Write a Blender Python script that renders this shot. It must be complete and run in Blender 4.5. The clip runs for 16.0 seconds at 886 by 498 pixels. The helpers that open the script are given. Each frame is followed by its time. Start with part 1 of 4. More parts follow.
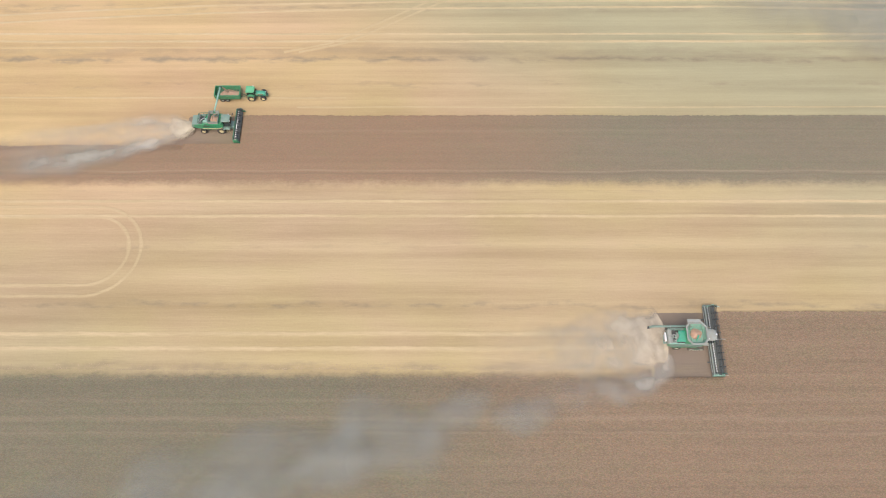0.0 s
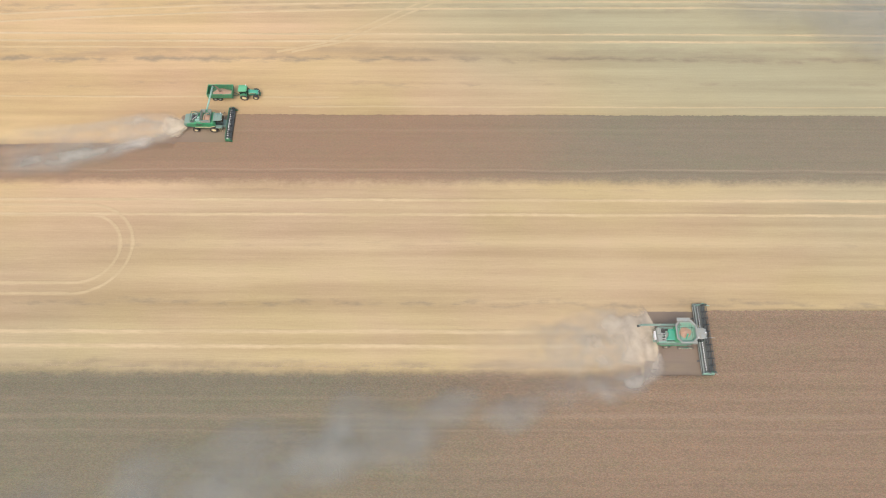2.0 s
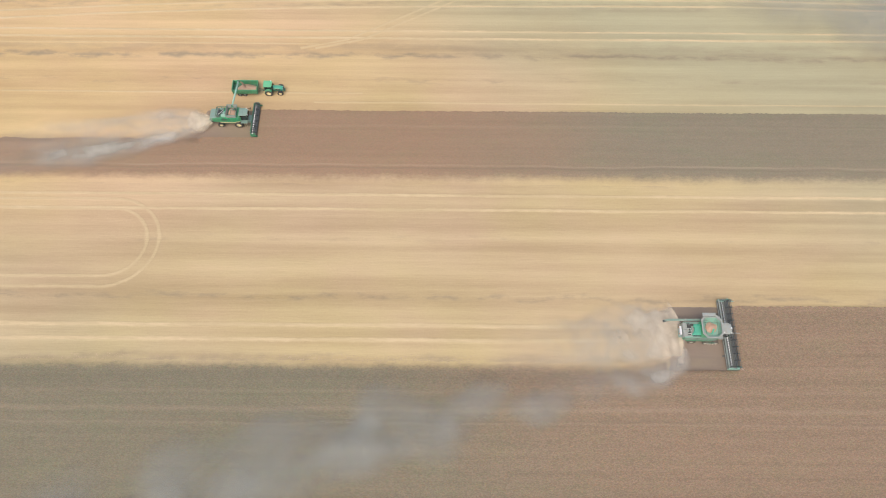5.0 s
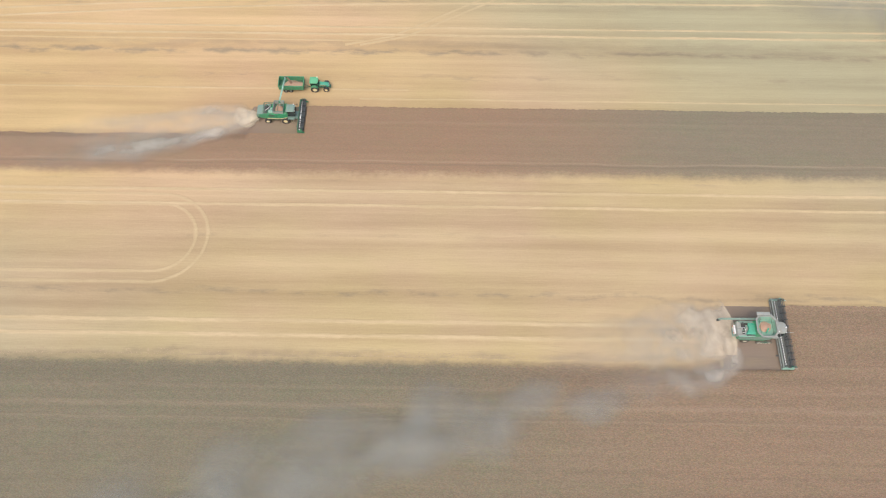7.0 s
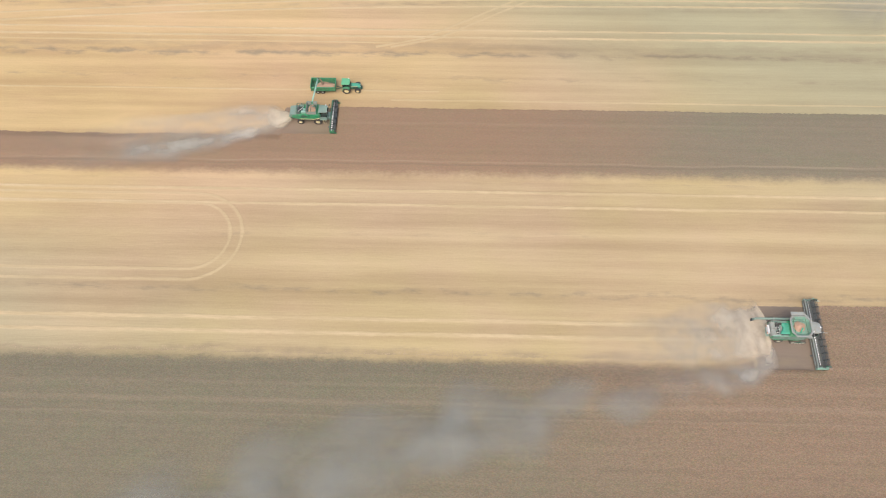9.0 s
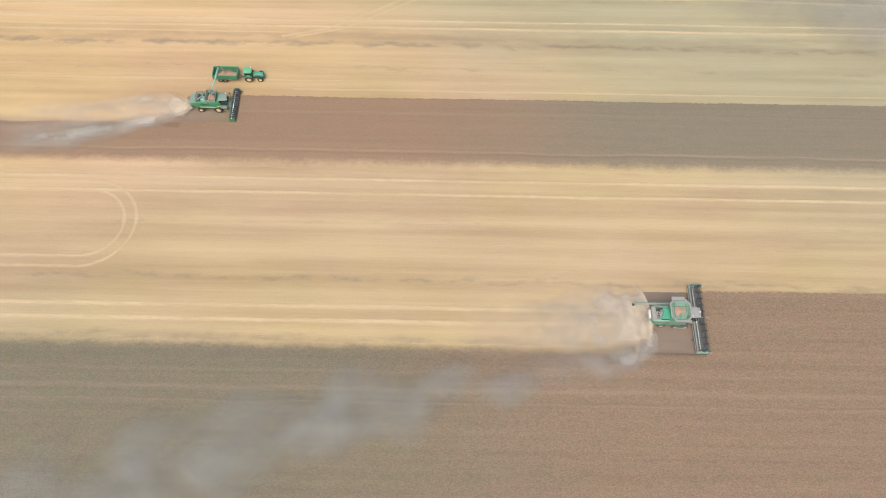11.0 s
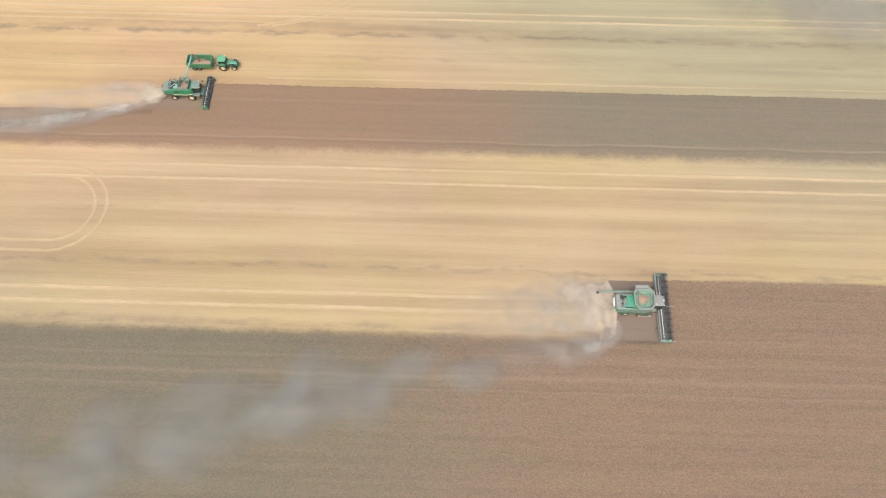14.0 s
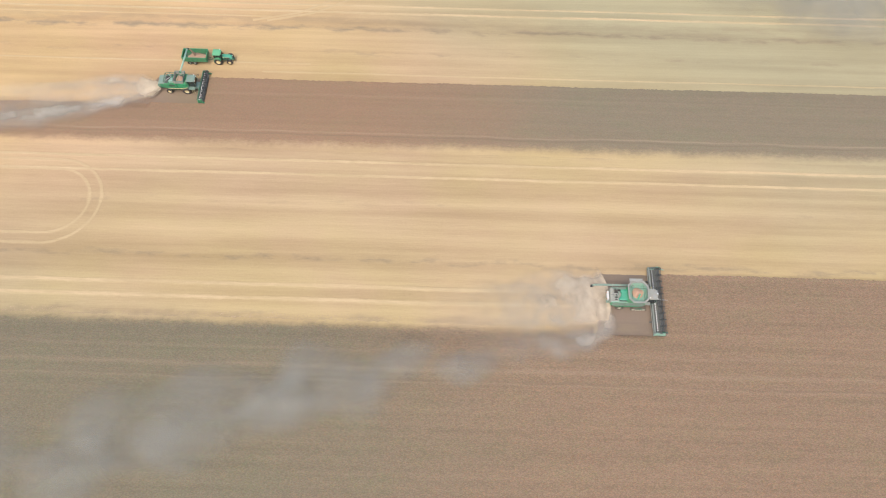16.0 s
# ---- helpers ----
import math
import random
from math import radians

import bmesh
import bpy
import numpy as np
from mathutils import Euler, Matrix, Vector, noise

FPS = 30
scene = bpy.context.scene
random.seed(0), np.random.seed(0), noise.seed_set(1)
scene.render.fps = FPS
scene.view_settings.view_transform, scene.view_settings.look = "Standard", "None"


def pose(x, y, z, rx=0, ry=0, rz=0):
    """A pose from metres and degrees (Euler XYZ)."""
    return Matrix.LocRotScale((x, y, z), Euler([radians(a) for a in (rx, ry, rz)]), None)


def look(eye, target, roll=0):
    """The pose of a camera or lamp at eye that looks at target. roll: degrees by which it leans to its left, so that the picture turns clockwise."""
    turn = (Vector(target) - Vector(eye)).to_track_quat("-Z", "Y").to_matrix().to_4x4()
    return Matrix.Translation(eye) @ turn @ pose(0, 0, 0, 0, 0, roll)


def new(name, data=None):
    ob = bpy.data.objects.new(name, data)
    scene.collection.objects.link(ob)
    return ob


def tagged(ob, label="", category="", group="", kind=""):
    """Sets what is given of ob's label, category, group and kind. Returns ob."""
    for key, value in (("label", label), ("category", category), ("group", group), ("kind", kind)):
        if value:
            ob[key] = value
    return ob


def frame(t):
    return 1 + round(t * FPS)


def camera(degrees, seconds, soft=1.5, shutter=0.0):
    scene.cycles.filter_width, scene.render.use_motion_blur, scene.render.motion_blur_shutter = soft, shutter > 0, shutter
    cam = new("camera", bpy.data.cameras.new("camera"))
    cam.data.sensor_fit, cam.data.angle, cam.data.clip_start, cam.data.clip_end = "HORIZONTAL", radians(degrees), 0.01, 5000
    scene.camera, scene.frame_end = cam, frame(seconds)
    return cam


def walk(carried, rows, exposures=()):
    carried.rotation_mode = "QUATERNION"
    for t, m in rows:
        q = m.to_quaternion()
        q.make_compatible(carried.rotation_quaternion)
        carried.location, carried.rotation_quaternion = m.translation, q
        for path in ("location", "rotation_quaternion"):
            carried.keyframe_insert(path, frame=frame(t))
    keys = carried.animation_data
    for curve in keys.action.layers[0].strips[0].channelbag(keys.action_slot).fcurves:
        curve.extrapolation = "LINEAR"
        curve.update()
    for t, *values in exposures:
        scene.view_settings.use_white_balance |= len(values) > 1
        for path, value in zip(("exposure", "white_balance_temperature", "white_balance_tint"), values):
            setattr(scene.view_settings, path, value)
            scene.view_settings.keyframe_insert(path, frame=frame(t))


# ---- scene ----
# ---- camera: a drone that follows the harvesters ----
cam = camera(64.0, 16.0, soft=1.1)
PATH = [
    (0.0, pose(-0.00, 0.00, 121.79, 23.46, 0.03, -0.00)),
    (0.5, pose(0.48, -0.45, 121.75, 23.60, -0.01, -0.02)),
    (1.0, pose(0.81, -0.72, 121.68, 23.70, -0.05, -0.04)),
    (1.5, pose(1.24, -0.91, 121.62, 23.73, -0.10, 0.08)),
    (2.0, pose(1.46, -1.18, 121.61, 23.84, -0.13, 0.10)),
    (2.5, pose(1.69, -1.52, 121.64, 23.90, -0.19, 0.04)),
    (3.0, pose(0.11, -1.65, 121.61, 23.91, -0.10, 0.10)),
    (3.5, pose(-0.23, -1.97, 121.66, 23.92, -0.18, 0.18)),
    (4.0, pose(-0.86, -2.23, 121.69, 23.92, -0.26, 0.31)),
    (4.5, pose(-1.98, -2.60, 121.68, 24.07, -0.31, 0.29)),
    (7.0, pose(-12.04, -3.34, 120.87, 24.14, -0.19, 0.76)),
    (7.5, pose(-14.40, -3.62, 120.86, 24.25, -0.06, 0.87)),
    (8.0, pose(-16.45, -4.21, 120.96, 24.46, 0.10, 1.00)),
    (8.5, pose(-18.63, -4.93, 121.00, 24.77, 0.38, 1.21)),
    (9.0, pose(-16.45, -5.25, 120.89, 24.80, 0.35, 1.24)),
    (9.5, pose(-11.79, -5.77, 120.82, 24.85, 0.13, 1.11)),
    (10.0, pose(-5.97, -6.46, 120.81, 24.81, -0.21, 0.92)),
    (12.5, pose(7.12, -8.93, 120.53, 24.78, -0.44, 1.18)),
    (13.0, pose(8.17, -9.46, 120.41, 24.93, -0.37, 1.35)),
    (13.5, pose(8.81, -9.90, 120.26, 25.02, -0.32, 1.41)),
    (14.0, pose(8.92, -10.21, 120.07, 25.00, -0.28, 1.47)),
    (14.5, pose(8.92, -10.49, 119.89, 25.05, -0.27, 1.53)),
    (15.0, pose(8.96, -10.85, 119.74, 25.09, -0.29, 1.57)),
    (15.5, pose(9.47, -11.35, 119.63, 25.19, -0.36, 1.58)),
    (16.0, pose(9.72, -11.62, 119.47, 25.15, -0.46, 1.56)),
]
walk(cam, PATH, exposures=[(0.0, 0.43, 6500, 10), (9.0, 0.44, 6520, 10), (12.5, 0.49, 6600, 11.3), (16.0, 0.51, 6610, 11.5)])

# ---- light: bright overcast sky, weak wide sun ----
SUN_EL, SUN_AZ = 62.0, 200.0
world = bpy.data.worlds.new("overcast")
scene.world = world
world.use_nodes = True
wn = world.node_tree.nodes
sky = wn.new("ShaderNodeTexSky")
sky.sky_type = 'NISHITA'
sky.sun_disc = False
sky.sun_elevation, sky.sun_rotation = radians(SUN_EL), radians(SUN_AZ)
sky.dust_density, sky.air_density = 4.0, 1.0
wn["Background"].inputs["Strength"].default_value = 0.15
world.node_tree.links.new(sky.outputs["Color"], wn["Background"].inputs["Color"])
sun = new("sun", bpy.data.lights.new("sun", "SUN"))
sun.data.energy, sun.data.angle, sun.data.color = 0.8, radians(35), (1.0, 0.95, 0.87)
sx, sy = math.sin(radians(SUN_AZ)), math.cos(radians(SUN_AZ))
sun.matrix_world = look((sx * 100, sy * 100, 100 * math.tan(radians(SUN_EL))), (0, 0, 0))


# ---- material helpers ----
class Mat:
    """Small builder of node materials."""

    def __init__(self, name, rough=0.6, metal=0.0):
        self.m = bpy.data.materials.new(name)
        self.m.use_nodes = True
        self.t = self.m.node_tree
        self.b = self.t.nodes["Principled BSDF"]
        self.b.inputs["Roughness"].default_value = rough
        self.b.inputs["Metallic"].default_value = metal
        self.pos = self.t.nodes.new("ShaderNodeNewGeometry")

    def link(self, a, b):
        self.t.links.new(a, b)

    def noise(self, scale, detail=3.0, rough=0.55, stretch=None, local=False, shift=0.0):
        n = self.t.nodes.new("ShaderNodeTexNoise")
        n.inputs["Scale"].default_value = scale
        n.inputs["Detail"].default_value = detail
        n.inputs["Roughness"].default_value = rough
        src = self.pos.outputs["Position"]
        if local:
            src = self.t.nodes.new("ShaderNodeTexCoord").outputs["Object"]
        mp = self.t.nodes.new("ShaderNodeMapping")
        mp.inputs["Scale"].default_value = stretch or (1, 1, 1)
        mp.inputs["Location"].default_value = (shift, shift * 0.7, shift * 0.3)
        self.link(src, mp.inputs["Vector"])
        self.link(mp.outputs["Vector"], n.inputs["Vector"])
        return n.outputs["Fac"]

    def span(self, value, lo, hi, a=0.0, b=1.0):
        n = self.t.nodes.new("ShaderNodeMapRange")
        n.interpolation_type = 'SMOOTHSTEP'
        for k, v in (("From Min", lo), ("From Max", hi), ("To Min", a), ("To Max", b)):
            n.inputs[k].default_value = v
        self.link(value, n.inputs["Value"])
        return n.outputs["Result"]

    def math(self, op, a, b):
        n = self.t.nodes.new("ShaderNodeMath")
        n.operation = op
        for i, v in enumerate((a, b)):
            if isinstance(v, (int, float)):
                n.inputs[i].default_value = v
            else:
                self.link(v, n.inputs[i])
        return n.outputs[0]

    def mix(self, f, a, b, blend='MIX'):
        n = self.t.nodes.new("ShaderNodeMix")
        n.data_type, n.blend_type = 'RGBA', blend
        for sock, v in ((n.inputs[0], f), (n.inputs[6], a), (n.inputs[7], b)):
            if isinstance(v, (int, float)):
                sock.default_value = v
            elif isinstance(v, tuple):
                sock.default_value = (*v, 1)
            else:
                self.link(v, sock)
        return n.outputs[2]

    def axis(self, i):
        n = self.t.nodes.new("ShaderNodeSeparateXYZ")
        self.link(self.pos.outputs["Position"], n.inputs[0])
        return n.outputs[i]

    def cells(self, scale, stretch=(1, 1, 1)):
        """Three random values for each small cell of the plan."""
        n = self.t.nodes.new("ShaderNodeTexVoronoi")
        n.voronoi_dimensions = '2D'
        n.inputs["Scale"].default_value = scale
        mp = self.t.nodes.new("ShaderNodeMapping")
        mp.inputs["Scale"].default_value = stretch
        self.link(self.pos.outputs["Position"], mp.inputs["Vector"])
        self.link(mp.outputs["Vector"], n.inputs["Vector"])
        c = self.t.nodes.new("ShaderNodeSeparateColor")
        self.link(n.outputs["Color"], c.inputs[0])
        return c.outputs

    def swing(self, value, amount):
        """A value of mean one half turned into one of mean nought."""
        return self.math('MULTIPLY', self.math('SUBTRACT', value, 0.5), amount)

    def total(self, *values):
        out = values[0]
        for v in values[1:]:
            out = self.math('ADD', out, v)
        return out

    def island(self):
        return self.pos.outputs["Random Per Island"]

    def bump(self, h, strength, dist):
        n = self.t.nodes.new("ShaderNodeBump")
        n.inputs["Strength"].default_value = strength
        n.inputs["Distance"].default_value = dist
        self.link(h, n.inputs["Height"])
        self.link(n.outputs["Normal"], self.b.inputs["Normal"])

    def color(self, c):
        if isinstance(c, tuple):
            self.b.inputs["Base Color"].default_value = (*c, 1)
        else:
            self.link(c, self.b.inputs["Base Color"])
        return self.m


# (y, half width, strength, gap, seed) of thin-straw lines; y 30 and 66.2 darken stubble beside the crop
DARK_LINES = ((96.6, 1.1, 0.85, 0.38, 3.0), (41.8, 0.9, 0.75, 0.42, 5.0), (90.2, 1.3, 0.5, 0.5, 8.0), (111.0, 2.2, 0.5, 0.42, 10.0), (53.5, 1.0, 0.35, 0.5, 12.0), (30.0, 1.6, 0.55, 0.36, 15.0), (66.2, 1.3, 0.35, 0.4, 18.0), (99.0, 2.2, 0.3, 0.35, 23.0))


def stubble_base(k, dark, light, green, contrast=1.0):
    """Colour of straw stubble, its tone, and two fine patterns for relief."""
    broad = k.noise(1.0, 3, 0.6, (0.006, 0.2, 0))
    rows = k.noise(1.0, 3, 0.55, (0.012, 0.42, 0), shift=7)
    fine = k.noise(1.0, 3, 0.6, (0.3, 3.4, 0), shift=3)
    chaff = k.noise(2.2, 5, 0.72)
    blot = k.noise(0.09, 4, 0.6, (0.35, 1.0, 1), shift=13)
    tone = k.total(k.math('MULTIPLY', broad, 0.8), k.math('MULTIPLY', rows, 0.72), k.math('MULTIPLY', fine, 0.16),
                   k.math('MULTIPLY', chaff, 0.24), k.math('MULTIPLY', blot, 0.5))
    tone = k.span(tone, 1.185 - 0.43 / contrast, 1.185 + 0.43 / contrast)
    base = k.mix(tone, dark, light)
    hue = k.span(k.noise(0.028, 3, 0.5, (0.6, 1.0, 1), shift=21), 0.35, 0.65)
    base = k.mix(hue, base, k.mix(1.0, base, (0.985, 1.035, 0.88), 'MULTIPLY'))
    rosy = k.span(k.noise(0.16, 4, 0.6, (0.4, 1.0, 1), shift=47), 0.4, 0.68)
    base = k.mix(rosy, base, k.mix(1.0, base, (1.01, 0.992, 1.02), 'MULTIPLY'))
    # uneven lens tint put into the colour: warmer and lighter towards the far west
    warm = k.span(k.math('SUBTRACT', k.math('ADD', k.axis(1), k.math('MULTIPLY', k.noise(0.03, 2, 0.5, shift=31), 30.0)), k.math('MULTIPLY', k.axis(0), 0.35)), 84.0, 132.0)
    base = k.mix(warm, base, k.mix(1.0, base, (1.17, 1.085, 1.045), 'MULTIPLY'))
    # greenish lens tint painted in towards the far east corner and the near west edge
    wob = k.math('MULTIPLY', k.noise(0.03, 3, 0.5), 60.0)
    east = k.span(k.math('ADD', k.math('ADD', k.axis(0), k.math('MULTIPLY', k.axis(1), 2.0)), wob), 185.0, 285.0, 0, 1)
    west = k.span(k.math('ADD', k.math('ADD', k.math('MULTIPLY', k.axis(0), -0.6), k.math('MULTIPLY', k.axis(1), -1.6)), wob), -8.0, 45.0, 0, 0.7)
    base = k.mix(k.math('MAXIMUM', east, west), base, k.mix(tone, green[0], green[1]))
    return base, tone, fine, chaff


def stubble(name, dark, light, green, contrast=1.0):
    k = Mat(name, 0.9)
    base, tone, fine, chaff = stubble_base(k, dark, light, green, contrast)
    # long darker lines with gaps: thinner straw and soil showing through, and stubble beside the crop
    for y0, half, amount, gap, seed in DARK_LINES:
        sway = k.swing(k.noise(0.12, 4, 0.6, shift=seed), 2.6 + half)
        d = k.math('ABSOLUTE', k.math('ADD', k.math('SUBTRACT', k.axis(1), y0), sway), 0.0)
        f = k.math('MULTIPLY', k.span(d, half, 0.0), k.span(k.noise(1.0, 4, 0.65, (0.16, 0.6, 0), shift=seed * 2), gap, gap + 0.25, 0.0, amount))
        base = k.mix(f, base, k.mix(tone, (0.23, 0.182, 0.115), (0.335, 0.262, 0.165)))
    k.bump(k.math('ADD', fine, chaff), 0.35, 0.12)
    return k.color(base)


STUBBLE_TONES = ((0.380, 0.264, 0.144), (0.570, 0.422, 0.246), ((0.31, 0.268, 0.155), (0.455, 0.402, 0.238)))
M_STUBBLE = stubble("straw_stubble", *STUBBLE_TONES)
# tones of new stubble, greyed further to hold shade around the smaller combine
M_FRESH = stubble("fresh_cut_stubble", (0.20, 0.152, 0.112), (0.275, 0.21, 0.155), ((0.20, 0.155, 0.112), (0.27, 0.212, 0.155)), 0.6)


def straw(name, tones, cover=1.0, soft=False):
    """Pressed straw; soft: it thins out in tatters into the stubble on both sides of a track."""
    k = Mat(name, 0.88)
    n = k.math('ADD', k.math('MULTIPLY', k.noise(1.0, 4, 0.6, (0.4, 3.0, 1)), 0.5), k.math('MULTIPLY', k.noise(1.0, 3, 0.6, (0.05, 0.3, 1), shift=4), 0.5))
    base = k.mix(k.span(n, 0.3, 0.7), *tones)
    if soft:
        uv = k.t.nodes.new("ShaderNodeUVMap")
        sp = k.t.nodes.new("ShaderNodeSeparateXYZ")
        k.link(uv.outputs["UV"], sp.inputs[0])
        d = k.math('ABSOLUTE', k.math('SUBTRACT', sp.outputs[1], 0.5), 0.0)
        d = k.math('ADD', d, k.swing(k.noise(1.0, 4, 0.6, (0.7, 2.5, 1), shift=6), 0.35))
        a = k.math('MULTIPLY', k.span(d, 0.46, 0.12), k.span(k.noise(1.0, 3, 0.6, (0.07, 0.4, 1), shift=15), 0.3, 0.6, 0.55, 1.0))
        under, tone, fine, chaff = stubble_base(k, *STUBBLE_TONES)
        base = k.mix(k.math('MULTIPLY', a, cover), under, base)
        k.bump(k.math('ADD', fine, chaff), 0.35, 0.12)
    else:
        k.bump(k.noise(6.0, 3), 0.4, 0.05)
    return k.color(base)


M_STRAW = straw("pressed_straw", ((0.50, 0.378, 0.205), (0.65, 0.505, 0.29)), 0.95, True)
M_STRAW_FAINT = straw("thin_pressed_straw", ((0.49, 0.37, 0.20), (0.62, 0.48, 0.275)), 0.7, True)
M_FLAT = straw("broken_stalks", ((0.37, 0.27, 0.165), (0.52, 0.385, 0.245)))


def crop(name, ripe, olive, west_brown, lo, hi, lanes, edge, grain):
    """Ripe crop; an olive lens tint is painted in west or east of a wavering line."""
    k = Mat(name, 0.9)
    speck = k.noise(8.0, 3, 0.75, (0.7, 1.3, 1))
    plant = k.cells(7.0, (0.7, 1.35, 1))
    clump = k.noise(0.5, 4, 0.6, (0.5, 1.4, 1), shift=5)
    rows = k.noise(1.0, 3, 0.55, (0.012, 0.9, 0), shift=2)
    t = k.total(k.swing(plant[0], 0.28 * grain), k.swing(speck, 0.18 * grain), k.swing(clump, 0.16), k.swing(rows, 0.3), k.swing(k.island(), 0.12))
    t = k.span(t, -0.5, 0.5)
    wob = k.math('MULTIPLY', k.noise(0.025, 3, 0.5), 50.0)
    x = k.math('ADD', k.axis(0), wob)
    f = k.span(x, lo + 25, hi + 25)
    if west_brown:
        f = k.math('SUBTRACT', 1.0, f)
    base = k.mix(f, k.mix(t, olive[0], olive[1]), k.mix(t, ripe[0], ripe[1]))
    # single plants that ripened earlier or later than the rest
    base = k.mix(k.span(plant[1], 0.62, 0.95, 0, grain), base, k.mix(1.0, base, (0.91, 1.05, 0.90), 'MULTIPLY'))
    base = k.mix(k.span(plant[2], 0.70, 0.98, 0, grain), base, k.mix(1.0, base, (1.15, 1.0, 0.90), 'MULTIPLY'))
    base = k.mix(k.span(k.noise(0.2, 4, 0.6, (0.5, 1.2, 1), shift=33), 0.45, 0.7), base, k.mix(1.0, base, (0.97, 1.02, 0.98), 'MULTIPLY'))
    for y0, half, amount, shown in lanes:
        sway = k.swing(k.noise(0.08, 3, 0.5, shift=y0), 1.2)
        d = k.math('ABSOLUTE', k.math('ADD', k.math('SUBTRACT', k.axis(1), y0), sway), 0.0)
        f = k.math('MULTIPLY', k.span(d, half, 0.0), k.span(k.noise(1.0, 3, 0.6, (0.06, 0.6, 0), shift=y0), 0.3, 0.65, 0.1, amount))
        base = k.mix(f, base, shown)
    # crop colour runs raggedly into the stubble's colour along the outer edge
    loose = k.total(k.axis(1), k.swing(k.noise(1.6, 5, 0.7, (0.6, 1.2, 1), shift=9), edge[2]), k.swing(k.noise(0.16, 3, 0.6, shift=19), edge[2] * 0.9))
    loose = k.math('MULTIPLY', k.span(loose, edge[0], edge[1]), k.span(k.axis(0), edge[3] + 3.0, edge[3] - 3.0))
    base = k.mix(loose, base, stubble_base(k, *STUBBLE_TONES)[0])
    k.bump(speck, 0.3 * grain, 0.08)
    return k.color(base)


LANE_STRAW, LANE_SOIL = (0.42, 0.315, 0.215), (0.17, 0.128, 0.09)
BROWN = ((0.142, 0.096, 0.062), (0.386, 0.263, 0.172))
OLIVE = ((0.131, 0.109, 0.072), (0.284, 0.238, 0.158))
M_CROP_NEAR = crop("ripe_crop_near", BROWN, OLIVE, False, -30.0, 34.0, ((21.4, 0.7, 0.22, LANE_STRAW), (19.4, 0.4, 0.32, LANE_SOIL), (19.0, 0.35, 0.14, LANE_STRAW), (24.5, 0.6, 0.1, LANE_STRAW)), (28.1, 29.9, 1.7, 34.0), 1.0)
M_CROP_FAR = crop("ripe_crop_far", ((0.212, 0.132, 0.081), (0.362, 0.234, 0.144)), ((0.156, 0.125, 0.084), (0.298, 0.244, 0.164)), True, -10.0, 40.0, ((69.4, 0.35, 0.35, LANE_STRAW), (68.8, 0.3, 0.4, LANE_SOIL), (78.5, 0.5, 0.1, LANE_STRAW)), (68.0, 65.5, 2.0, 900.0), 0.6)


def paint(name, c, rough=0.4, metal=0.0, dirt=0.35, dust_c=(0.36, 0.28, 0.18)):
    k = Mat(name, rough, metal)
    n = k.noise(2.2, 5, 0.65, local=True)
    g = k.noise(14.0, 3, 0.6, local=True)
    f = k.span(k.math('ADD', k.math('MULTIPLY', n, 0.7), k.math('MULTIPLY', g, 0.3)), 0.35, 0.72, 0.0, dirt)
    k.link(k.span(n, 0.3, 0.7, rough * 0.8, min(1.0, rough * 1.4)), k.b.inputs["Roughness"])
    k.bump(g, 0.1, 0.01)
    return k.color(k.mix(f, c, dust_c))


M_GREEN = paint("green_paint", (0.04, 0.29, 0.135), 0.35, dirt=0.32)
M_MINT = paint("pale_green_sheet", (0.23, 0.42, 0.31), 0.45, dirt=0.35)
M_HOOD = paint("bright_green_paint", (0.07, 0.40, 0.25), 0.3, dirt=0.18)
M_GLOSSGREEN = paint("washed_green_paint", (0.018, 0.30, 0.125), 0.3, dirt=0.14)
M_PALEMINT = paint("faded_mint_paint", (0.30, 0.52, 0.41), 0.4, dirt=0.3)
M_DKGREEN = paint("dark_green_paint", (0.022, 0.13, 0.075), 0.45)
M_GREY = paint("dusty_grey_sheet", (0.34, 0.36, 0.32), 0.5, 0.0, 0.45)
M_GREYGREEN = paint("dusty_grey_green_sheet", (0.20, 0.31, 0.25), 0.5, 0.0, 0.35)
M_YELLOW = paint("yellow_paint", (0.80, 0.68, 0.36), 0.45, 0.0, 0.35, (0.55, 0.47, 0.33))
M_FLIGHT = paint("bright_auger_flight", (0.85, 0.85, 0.82), 0.4, 0.0, 0.1)
M_BLACK = paint("black_steel", (0.035, 0.04, 0.04), 0.5, 0.0, 0.22)
M_RUBBER = paint("tyre_rubber", (0.05, 0.047, 0.043), 0.9, 0.0, 0.6, (0.16, 0.125, 0.09))
M_RUBBER_DUSTY = paint("caked_tyre_rubber", (0.10, 0.09, 0.075), 0.95, 0.0, 0.9, (0.27, 0.21, 0.155))
M_BEAM = paint("dusty_header_beam", (0.25, 0.29, 0.255), 0.5, 0.0, 0.4)
M_ROOF = paint("sunlit_green_paint", (0.13, 0.46, 0.23), 0.35, dirt=0.15)
M_CREAM = paint("dusty_cream_paint", (0.62, 0.57, 0.43), 0.5, 0.0, 0.3, (0.42, 0.36, 0.27))
M_STEEL = paint("worn_bright_steel", (0.62, 0.62, 0.58), 0.35, 0.35, 0.15)
M_DARKSTEEL = paint("dark_reel_steel", (0.095, 0.11, 0.11), 0.5, 0.1, 0.3)
M_TABLE = paint("worn_header_floor", (0.18, 0.205, 0.19), 0.5, 0.1, 0.5)
M_WHITE = paint("white_sheet", (0.75, 0.74, 0.70), 0.5, 0.0, 0.25)
M_LAMP = paint("lamp_lens", (0.9, 0.9, 0.86), 0.15, 0.0, 0.02)
M_ORANGE = paint("orange_lens", (0.8, 0.25, 0.03), 0.2, 0.0, 0.05)
